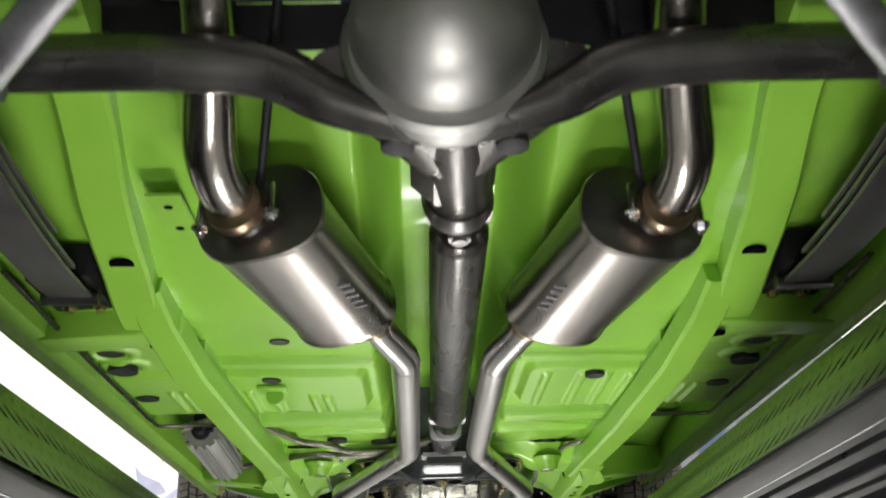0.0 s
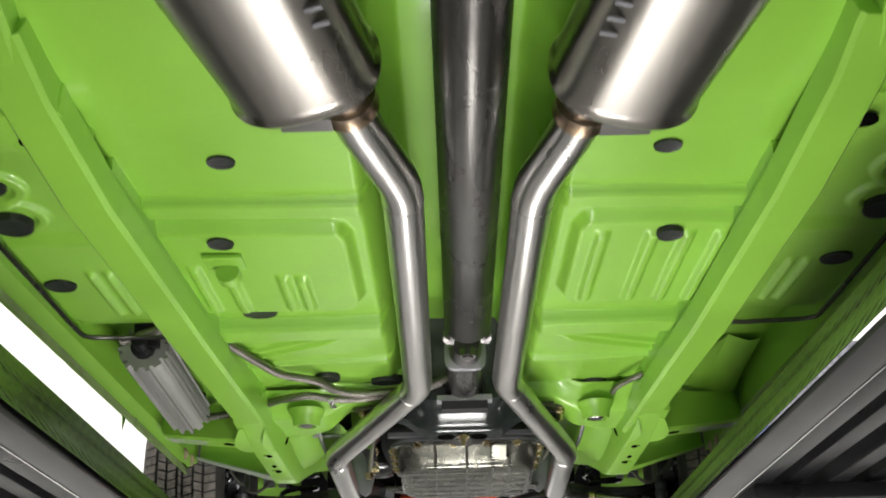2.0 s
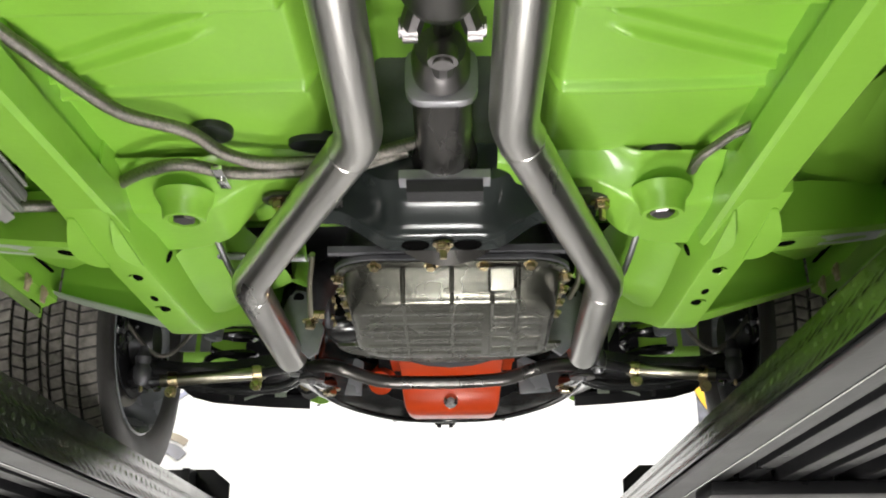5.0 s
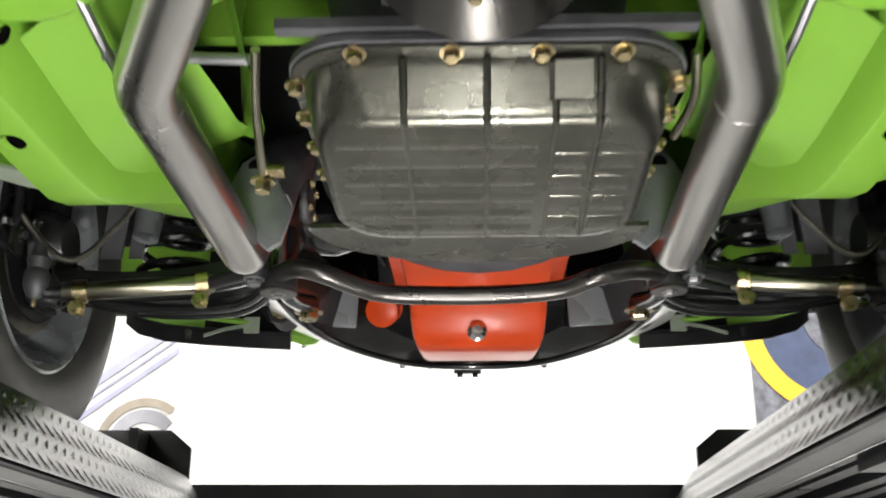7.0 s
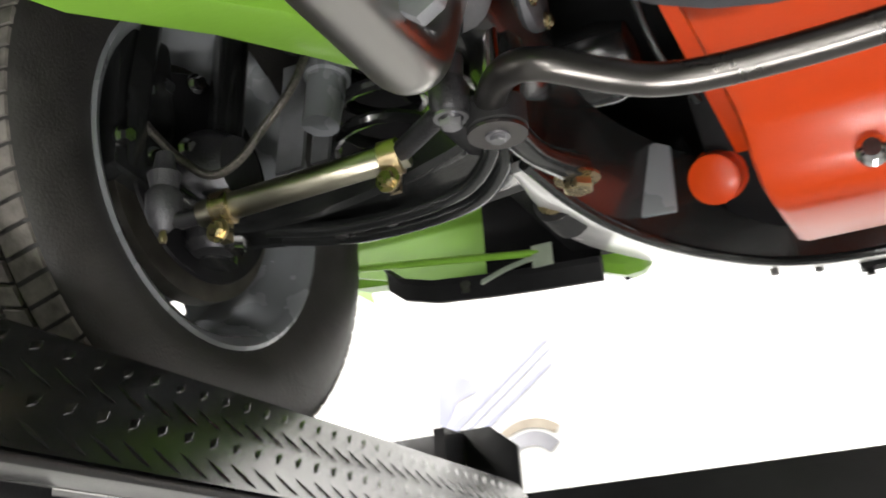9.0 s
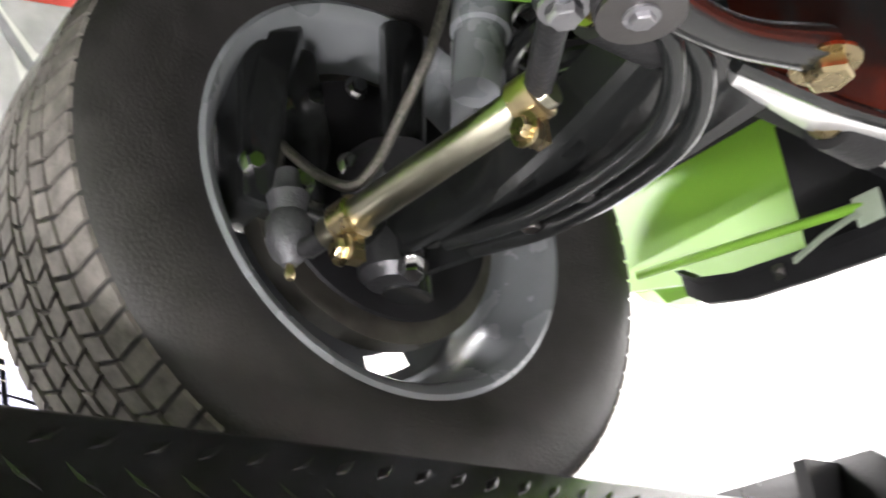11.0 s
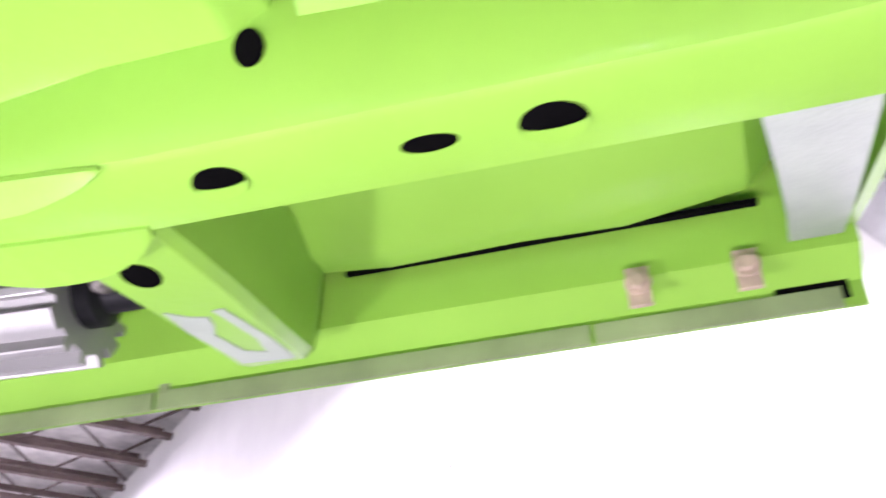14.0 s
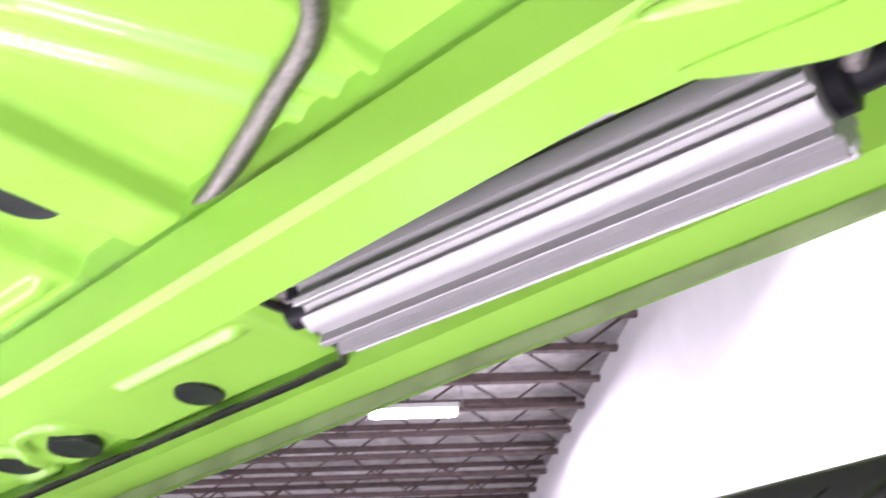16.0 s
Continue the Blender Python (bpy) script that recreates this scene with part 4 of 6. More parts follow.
AX_PATH = [(-0.66, AY, AZ), (-0.40, AY, AZ), (-0.29, AY + 0.002, AZ - 0.002), (-0.20, AY + 0.004, AZ - 0.014), (-0.12, AY + 0.010, AZ - 0.055), (0, AY + 0.014, AZ - 0.085), (0.12, AY + 0.010, AZ - 0.055), (0.20, AY + 0.004, AZ - 0.014), (0.29, AY + 0.002, AZ - 0.002), (0.40, AY, AZ), (0.66, AY, AZ)]
part("tube", tube(spline(AX_PATH, 7), lambda t: 0.034 - 0.012 * math.sin(math.pi * t) ** 14, 28), HOUSING, axle, "bare steel axle housing")
prof = [(-0.06, 0.100), (0.0, 0.113), (0.012, 0.113), (0.040, 0.106), (0.062, 0.093), (0.080, 0.076), (0.094, 0.054), (0.102, 0.030), (0.105, 0.003)]
part("cover_flange", lathe([(-0.035, 0.104), (-0.026, 0.116), (-0.012, 0.1225), (0.004, 0.1235), (0.016, 0.120), (0.022, 0.112), (0.022, 0.09)], (0.0, 0.905, 1.802), (0.0, -0.05, 1.76), 64), DOME, axle, "polished ring flange of the housing")
part("cover", lathe(prof, (0.0, 0.893, 1.820), (0.0, -0.05, 1.73), 64), DOME, axle, "domed shiny differential cover")
part("bearing_block", loft([[Vector((0.012 + hw * math.copysign(abs(math.cos(a)) ** 0.6, math.cos(a)), y, zc + hh * math.copysign(abs(math.sin(a)) ** 0.6, math.sin(a)))) for a in [2 * math.pi * j / 28 for j in range(28)]] for y, hw, hh, zc in ((0.90, 0.17, 0.05, 1.765), (0.95, 0.12, 0.06, 1.760), (1.0, 0.085, 0.055, 1.755), (1.03, 0.055, 0.05, 1.745))]), HOUSING, axle)
nose = [(0, 0.060), (0.04, 0.056), (0.09, 0.050), (0.13, 0.046), (0.17, 0.044), (0.185, 0.047)]
part("pinion_housing", lathe(nose, (0.012, 0.955, 1.755), (0.022, 1.16, 1.722), 36), HOUSING, axle)
for sx in (-1, 1):
    part("rib", loft([[Vector((0.012 + sx * 0.02 + w, y, z)) for w in (-0.006, 0.006)] + [Vector((0.012 + sx * 0.05 + w, y, z + 0.03)) for w in (0.006, -0.006)] for y, z in ((0.99, 1.715), (1.11, 1.692))]), HOUSING, axle)
    part("bumper_pad", lathe([(0, 0.020), (0.010, 0.020), (0.014, 0.014)], (0.01 + sx * 0.068, 0.952, 1.706), (0.01 + sx * 0.068, 0.93, 1), 16), RUBBER, axle, "black rubber pad")
    # shock absorbers and brackets
for s in (-1, 1):
    sh = empty("shock_absorber", "grey painted shock absorber", "", parent=car)
    part("body", rod((s * 0.487, 0.815, 1.722), (s * 0.33, 0.66, 1.775), 0.021, 24), ALLOY, sh)
    part("eye", lathe([(-0.02, 0.02), (0.02, 0.02)], (s * 0.495, 0.825, 1.718), (s * 1.5, 0.825, 1.718), 20), CAST, sh)
part("fuel_tank", box((-0.33, 0.05, 1.862), (0.36, 0.885, 1.97)), HOUSING, car, "grey metal fuel tank", bevel=0.02)
part("heat_shield", loft([[Vector((x, y, z)) for x in (-0.445, 0.445)] + [Vector((x, y + 0.004, z + 0.004)) for x in (0.445, -0.445)] for y, z in ((0.90, 1.93), (0.985, 1.925), (1.01, 1.87))]), BLACK, car, "black shield above the axle")

# ---- driveshaft and gearbox ----
ds = empty("driveshaft", "dark steel tubular driveshaft", "", parent=car)
A, B = Vector((0.024, 1.225, 1.708)), Vector((AX + 0.003, 2.400, 1.702))
part("tube", lathe([(0, 0.034), (0.012, 0.043), (0.02, 0.0435), ((B - A).length - 0.03, 0.0435), ((B - A).length - 0.010, 0.036), ((B - A).length, 0.024)], A, B, 36), DARK_STEEL, ds, "polished dark steel driveshaft tube")


def ujoint(c, d):
    u = empty("universal_joint", "", "", parent=ds)
    side = Vector((1, 0, 0))
    up = d.cross(side).normalized()
    for sg, ax in ((-1, side), (1, up)):
        for k in (-1, 1):
            q = c + ax * (k * 0.034)
            e = c + d * (sg * 0.045) + ax * (k * 0.024)
            part("yoke_ear", merge(lathe([(-0.008, 0.016), (0.008, 0.016)], q, q + ax, 18), tube([q, e], 0.013, 10)), CAP, u)
            part("bearing_cap", lathe([(0, 0.011), (0.006, 0.011)], q + ax * (k * 0.006), q + ax * (k * 2), 14), CAP, u)


ujoint(Vector((0.022, 1.185, 1.714)), Vector((0, 1, 0)))
ujoint(Vector((AX + 0.003, 2.452, 1.702)), Vector((0, 1, 0)))
part("yoke_flange", lathe([(0, 0.045), (0.02, 0.050), (0.04, 0.046), (0.045, 0.03)], (0.02, 1.130, 1.720), (0.022, 2, 1.68), 28), CAP, car, "dark pinion yoke")
gb = empty("gearbox", "automatic gearbox with dark ribbed sump", "", parent=car)
part("slip_yoke", lathe([(0, 0.028), (0.02, 0.033), (0.05, 0.033), (0.052, 0.026)], (AX, 2.492, 1.702), (AX, 3, 1.702), 28), CAP, gb, "dark slip yoke")
part("tail_flange", loft([[Vector((AX + 0.042 * math.copysign(abs(math.cos(a)) ** 0.5, math.cos(a)), y, 1.702 + 0.036 * math.copysign(abs(math.sin(a)) ** 0.5, math.sin(a)))) for a in [2 * math.pi * i / 28 for i in range(28)]] for y in (2.550, 2.564)]), ALLOY, gb, "bright machined tail flange", bevel=0.001)
part("tailshaft", lathe([(0, 0.034), (0.02, 0.036), (0.16, 0.037), (0.22, 0.046), (0.30, 0.07), (0.38, 0.10)], (AX, 2.562, 1.702), (AX, 3, 1.706), 36), DARK_STEEL, gb, "dark steel tailshaft housing")
part("mount_plate", box((-0.030, 2.748, 1.660), (0.090, 2.778, 1.672)), ALLOY, gb, "bright gearbox mount plate", bevel=0.003)
part("mount_rubber", box((-0.020, 2.752, 1.642), (0.080, 2.786, 1.6598)), RUBBER, gb, bevel=0.004)
CX = 0.028
part("case", loft([[Vector((CX + w * math.cos(a), y, 1.80 + h * math.sin(a))) for a in [2 * math.pi * i / 32 for i in range(32)]] for y, w, h in ((2.80, 0.13, 0.10), (2.95, 0.16, 0.12), (3.25, 0.165, 0.125), (3.40, 0.20, 0.17), (3.56, 0.235, 0.20))]), CAST, gb, "grey cast gearbox case")
# flat skirt of the bell housing
part("converter_cover", loft([[Vector((CX + 0.205 * math.cos(a), 3.365 + 0.138 * math.sin(a), z)) for a in [math.pi * i / 30 for i in range(31)]] for z in (1.597, 1.603)]), PAN, gb, "flat steel converter cover")


def sump_ring(y0, y1, w, z, c, n=6):
    x0, x1 = CX - w, CX + w
    pts = []
    for cx, cy, a0 in ((x1 - c, y1 - c, 0), (x0 + c, y1 - c, 90), (x0 + c, y0 + c, 180), (x1 - c, y0 + c, 270)):
        for i in range(n + 1):
            a = radians(a0 + 90 * i / n)
            pts.append(Vector((cx + c * math.cos(a), cy + c * math.sin(a), z)))
    return pts


SX = 0.036          # the sump sits a little to the right of the shaft


def sump_z(y):
    return 1.575 - 0.026 * (y - 3.03) / 0.235


def sump_plane(r, lift=0.0):
    return [Vector((p.x + SX - CX, p.y, sump_z(p.y) + lift)) for p in r]


def sump_level(r):
    return [p + Vector((SX - CX, 0, 0)) for p in r]


part("sump_flange", loft([sump_level(sump_ring(2.982, 3.40, 0.184, z, 0.065)) for z in (1.638, 1.630)]), CAST, gb, "cast sump flange", bevel=0.001)
part("sump_rim", loft([sump_level(sump_ring(2.986, 3.395, 0.182, z, 0.065)) for z in (1.6298, 1.6262)]), PAN, gb, "pressed sump rim", bevel=0.0008)
rings = [sump_level(sump_ring(3.008, 3.375, 0.172, 1.627, 0.05)), sump_level(sump_ring(3.010, 3.372, 0.171, 1.618, 0.05)), sump_plane(sump_ring(3.024, 3.280, 0.163, 0, 0.055), 0.014),
         sump_plane(sump_ring(3.028, 3.275, 0.160, 0, 0.055), 0.006), sump_plane(sump_ring(3.034, 3.270, 0.156, 0, 0.054), 0.0015), sump_plane(sump_ring(3.042, 3.262, 0.149, 0, 0.052))]
part("sump", loft(rings), PAN, gb, "dark sealed steel sump with pressed ribs", angle=50)
for k, y in enumerate((3.068, 3.104, 3.140, 3.176, 3.212, 3.246)):
    x0, x1 = SX - 0.142 + 0.012 * (k % 2), SX + 0.048
    sec = lambda x: [Vector((x, y + w, sump_z(y + w) + h)) for w, h in ((-0.015, 0.0012), (-0.009, -0.0004), (-0.003, -0.0012), (0.003, -0.0012), (0.009, -0.0004), (0.015, 0.0012))]
    part("rib", loft([sec(x0), sec(x0 + 0.006), sec(x1)]), PAN, gb)
for x in (SX - 0.075, SX + 0.0, SX + 0.062, SX + 0.102):
    part("rib", tube([Vector((x, 3.004, 1.624)), Vector((x, 3.016, 1.603)), Vector((x, 3.032, sump_z(3.03) + 0.0016)), Vector((x, 3.262, sump_z(3.262) + 0.0016))], 0.0036, 8), PAN, gb)
# raised block pressed into one corner of the sump
for x0, x1 in ((SX + 0.058, SX + 0.098), (SX + 0.106, SX + 0.145)):
    for y0, y1 in ((3.085, 3.118), (3.128, 3.160), (3.170, 3.205), (3.215, 3.252)):
        part("raised_pad", loft([[Vector((x, y, sump_z(y) + h)) for x, y in ((x0 + o, y0 + o), (x1 - o, y0 + o), (x1 - o, y1 - o), (x0 + o, y1 - o))] for o, h in ((0, 0.002), (0.002, -0.0003), (0.005, -0.0010))]), PAN, gb)
part("raised_pad", loft([[Vector((x, y, z)) for x, y, z in ((SX + 0.056 + o, 3.0035 - o, 1.619), (SX + 0.098 - o, 3.0035 - o, 1.619), (SX + 0.098 - o, 3.021 - o, 1.590), (SX + 0.056 + o, 3.021 - o, 1.590))] for o in (0.0, 0.004)]), PAN, gb, "pressed lug on the sump's slope")
for x in (-0.081, 0.005, 0.085, 0.156):
    part("bolt", hexbolt((x, 2.996, 1.626), (0, -0.2, -1), 0.0075, 0.009), BRASS, gb, "yellow zinc sump bolt")
for s in (-1, 1):
    for y in (3.045, 3.11, 3.18, 3.25):
        part("bolt", hexbolt((SX + s * 0.179, y + 0.01, 1.626), (0, 0, -1), 0.0075, 0.009), BRASS, gb, "yellow zinc sump bolt")
# valve body and harness above the sump's rear edge
part("harness_plug", box((-0.055, 2.935, 1.655), (-0.02, 2.965, 1.675)), RUBBER, gb, bevel=0.004)
part("harness_wire", tube(spline([(0.09, 2.96, 1.70), (0.075, 2.945, 1.66), (0.095, 2.95, 1.645), (0.105, 2.97, 1.66)]), 0.0028, 8), CHROME, gb)
part("pan_gasket_rail", box((-0.15, 2.975, 1.6395), (0.22, 2.99, 1.650)), CAST, gb, bevel=0.004)
# shift linkage and lines beside the gearbox
part("shift_lever", tube(curve_points([(-0.185, 3.06, 1.668), (-0.200, 3.14, 1.645), (-0.212, 3.25, 1.620)], 0.03), 0.005, 10), TIEROD, gb)
part("shift_rod", rod((-0.185, 3.08, 1.668), (-0.34, 3.08, 1.675), 0.006, 10), ALLOY, gb)
part("linkage_bolt", merge(hexbolt((-0.214, 3.262, 1.616), (0, 0, -1), 0.010, 0.014), lathe([(-0.012, 0.008), (0.012, 0.008)], (-0.200, 3.255, 1.625), (0.2, 3.25, 1.625), 14)), BRASS, gb)
part("vent_pipe", tube(curve_points([(0.235, 3.06, 1.66), (0.245, 3.12, 1.64), (0.232, 3.18, 1.628)], 0.03), 0.005, 10), TIEROD, gb)
# mounting crossmember
xm = empty("gearbox_crossmember", "glossy grey-green pressed gearbox crossmember", "", parent=car)
rings = []
XM = 0.024
for i in range(49):
    x = -0.215 + 0.43 * i / 48
    r = 0.046 * float(step(0.066, 0.150, np.array(abs(x))))
    f = 0.020 * float(step(0.05, 0.13, np.array(abs(x))))
    rings.append([Vector((XM + x, y, z)) for y, z in ((2.770 + f, 1.720 + r), (2.778 + f, 1.672 + r), (2.786 + f, 1.666 + r), (2.798 + f, 1.661 + r), (2.812 + f, 1.646 + r), (2.822 + f * 0.8, 1.628 + r), (2.829 + f * 0.6, 1.617 + r * 0.95), (2.837 + f * 0.3, 1.612 + r * 0.92), (2.848, 1.610 + r * 0.9), (2.868, 1.603 + r * 0.9), (2.872, 1.605 + r * 0.9), (2.872, 1.66 + r), (2.85, 1.72 + r))])
part("pressing", loft(rings), CROSS, xm, "glossy dark grey-green pressing")
for s in (-1, 1):
    bx, by = (-0.196, 2.815) if s < 0 else (0.245, 2.834)
    ear = [(bx - s * 0.085, by + 0.040), (bx - s * 0.085, by - 0.025)] + [(bx + s * 0.024 * math.cos(a), by + 0.022 * math.sin(a)) for a in [math.radians(-80 + 16 * j) for j in range(11)]]
    part("tab", loft([[Vector((x, y, z)) for x, y in ear] for z in (1.658, 1.664)]), DARK_STEEL, xm, "bare steel end tab", bevel=0.001)
    part("bolt", merge(hexbolt((bx, by, 1.658), (0, 0, -1), 0.0105, 0.010), rod((bx, by, 1.65), (bx, by, 1.632), 0.005, 10)), BRASS, xm)
    # raised black oval that paints the shade of an uncut slot
    slot = [[Vector((XM + s * 0.0365 + 0.017 * k * math.cos(a), 2.8565 + 0.0085 * k * math.sin(a), 1.6070 - 0.35 * (0.0085 * k * math.sin(a)) - d)) for a in [2 * math.pi * j / 20 for j in range(20)]] for k, d in ((1.15, -0.002), (1.15, 0.0016), (1.0, 0.0016), (0.95, 0.0))]
    part("slot", loft(slot), SHADE_BLACK, xm, "black oval patch for a slot's shade")
    part("arm", loft([[Vector((XM + s * x, y, z)) for y, z in ((2.80, 1.668), (2.80, 1.656), (2.865, 1.656), (2.865, 1.668))] for x in (0.155, 0.205)]), DARK_STEEL, xm, bevel=0.002)
part("stud", merge(rod((XM + 0.002, 2.852, 1.63), (XM + 0.002, 2.852, 1.585), 0.005, 8), hexbolt((XM + 0.002, 2.852, 1.606), (0, 0, -1), 0.010, 0.010)), BRASS, xm)

# ---- engine ----
en = empty("engine", "bright orange painted engine with deep oil pan", "", parent=car)
part("block", box((-0.12, 3.62, 1.7165), (0.18, 4.09, 1.99)), ORANGE, en, bevel=0.02)
part("rear_flange", loft([[Vector((CX + 0.19 * math.cos(a), y, 1.80 + 0.13 * math.sin(a))) for a in [2 * math.pi * i / 40 for i in range(40)]] for y in (3.50, 3.57)]), BLACK, en)
rings = []
for y, w, z in ((3.60, 0.128, 1.672), (3.70, 0.120, 1.655), (3.795, 0.115, 1.642), (3.815, 0.113, 1.628), (3.835, 0.111, 1.598), (3.848, 0.108, 1.574), (3.862, 0.106, 1.567), (3.89, 0.104, 1.566), (4.05, 0.103, 1.588), (4.085, 0.102, 1.602), (4.095, 0.101, 1.72)):
    c = 0.014
    rings.append([Vector((CX + a, y, b)) for a, b in ((-w - 0.004, 1.715), (-w, z + c), (-w + c * 0.3, z + c * 0.3), (-w + c, z), (w - c, z), (w - c * 0.3, z + c * 0.3), (w, z + c), (w + 0.004, 1.715))])
part("oil_pan", loft(rings), ORANGE, en, "glossy orange oil pan")
part("pan_rail", box((CX - 0.145, 3.60, 1.700), (CX + 0.145, 4.09, 1.716)), ORANGE, en, bevel=0.004)
part("drain_plug", lathe([(0, 0.016), (0.004, 0.016), (0.005, 0.0125), (0.014, 0.0125), (0.017, 0.009)], (0.026, 3.838, 1.588), (0.026, 2.8, 1.47), 18), CHROME, en, "bright drain plug")
flt = part("oil_filter", lathe([(-0.004, 0.020), (0.0, 0.030), (0.05, 0.031), (0.10, 0.031), (0.112, 0.022)], (-0.146, 4.000, 1.668), (-0.130, 4.12, 1.74), 28), ORANGE, en, "orange painted oil filter")
part("filter_ring", lathe([(0.0, 0.0315), (0.004, 0.033), (0.008, 0.0315)], (-0.1427, 4.025, 1.683), (-0.130, 4.12, 1.74), 28), ORANGE, flt)
part("dipstick_tube", tube(spline([(-0.17, 3.78, 1.84), (-0.16, 3.86, 1.77), (-0.135, 3.92, 1.73)]), 0.005, 8), BLACK_GLOSS, en, "black dipstick tube")
part("engine_mount", loft([[Vector((-0.245 + dx, 3.86 + w * math.cos(a), 1.775 + w * 0.8 * math.sin(a))) for a in [2 * math.pi * j / 20 for j in range(20)]] for dx, w in ((-0.05, 0.03), (-0.045, 0.05), (0.03, 0.055), (0.06, 0.045), (0.065, 0.02))]), BLACK_GLOSS, en, "black engine mount")
for s in (-1, 1):
    part("manifold", tube(spline([(s * 0.272 if s < 0 else 0.298, 3.55, 1.70), (s * 0.262, 3.60, 1.78), (s * 0.24, 3.74, 1.86)]), 0.040, 18), ALLOY, en, "grey cast exhaust manifold")
    plate = [(0.300, 1.680), (0.285, 1.722), (0.268, 1.735), (0.250, 1.728), (0.232, 1.690), (0.212, 1.650), (0.222, 1.600), (0.238, 1.588), (0.262, 1.610)]
    mp = part("manifold_plate", loft([[Vector((s * x, y + 0.25 * (z - 1.66), z)) for x, z in plate] for y in (3.435, 3.450)]), BRACKET, en, "cast alloy bracket", bevel=0.003)
    # nothing is cut: a black disc gives the hole's shade
    part("hole", lathe([(0, 0.011), (0.002, 0.010)], (s * 0.266, 3.450, 1.716), (s * 0.266, 2, 1.716), 16), SHADE_BLACK, mp)
    part("fan_shroud", box((min(s * 0.19, s * 0.20), 4.10, 1.665), (max(s * 0.19, s * 0.20), 4.20, 1.78)), BLACK, en, bevel=0.004)

# ---- front suspension ----
WY, WZ, WX = 3.746, 1.710, 0.752
TY_W = 0.225


def wheel(s, y, front=True):
    w = empty("wheel", "grey steel wheel with a ribbed black tyre", "", parent=car)
    c = Vector((s * WX, y, WZ))
    inn, out = -s, s
    hw = TY_W / 2
    half = [(0.088, 0.190), (0.095, 0.203), (0.106, 0.228), (0.1125, 0.258), (0.1115, 0.282), (0.106, 0.300), (0.097, 0.311), (0.084, 0.3155)]
    prof = [(-a, b) for a, b in half] + list(reversed(half))
    ax = Vector((1, 0, 0))
    part("tyre", lathe(prof, c, c + ax, 96, cap=False), TYRE, w, "black tyre with dusty tread")
    # tread blocks
    bm = bmesh.new()
    n = 84
    for row, (x0, x1) in enumerate(((-0.098, -0.068), (-0.061, -0.040), (-0.033, -0.011), (-0.004, 0.004), (0.011, 0.033), (0.040, 0.061), (0.068, 0.098))):
        for i in range(n):
            a0 = 2 * math.pi * (i + 0.35 * row) / n
            sk = 0.25 * (1 if row % 2 else -1) * 2 * math.pi / n
            a1 = a0 + 2 * math.pi / n * 0.80
            v = []
            for r in (0.309, 0.322):
                for x, o in ((x0, 0), (x1, sk)):
                    for a in (a0 + o, a1 + o):
                        rr = r - (0.008 if abs(x) > 0.09 else 0.001 if abs(x) > 0.05 else 0)
                        v.append(bm.verts.new((c.x + x, c.y + rr * math.cos(a), c.z + rr * math.sin(a))))
            for f in ((4, 5, 7, 6), (0, 4, 6, 2), (1, 3, 7, 5), (0, 1, 5, 4), (2, 6, 7, 3)):
                bm.faces.new([v[q] for q in f])
    bmesh.ops.recalc_face_normals(bm, faces=bm.faces)
    part("tread", bm, TREAD, w, "dusty tread blocks", smooth=False)["kind"] = "stuff"
    e = c - ax * (s * 0.090)
    rim = [(0.012, 0.187), (0.003, 0.196), (-0.001, 0.203), (-0.007, 0.205), (-0.009, 0.200), (-0.004, 0.191), (0.004, 0.186), (0.020, 0.182), (0.034, 0.176), (0.05, 0.171), (0.075, 0.169), (0.085, 0.163), (0.105, 0.160)]
    part("rim", lathe(rim, e, e + ax * s, 80, cap=False), GREY_WHEEL, w, "grey painted steel rim")
    # wheel disc with slots near the rim
    bm = bmesh.new()
    xd = e.x + s * 0.100
    for o in (0.0, s * 0.004):
        for i in range(64):
            a0, a1 = 2 * math.pi * i / 64, 2 * math.pi * (i + 1) / 64
            for r0, r1 in ((0.03, 0.128), (0.128, 0.150), (0.150, 0.163)):
                if r0 == 0.128 and i % 8 in (2, 3, 4, 5):
                    continue
                bm.faces.new([bm.verts.new((xd + o, c.y + r * math.cos(a), c.z + r * math.sin(a))) for r, a in ((r0, a0), (r1, a0), (r1, a1), (r0, a1))])
    bmesh.ops.remove_doubles(bm, verts=bm.verts, dist=1e-5)
    part("wheel_disc", bm, GREY_WHEEL, w, "grey slotted wheel disc")
    return w


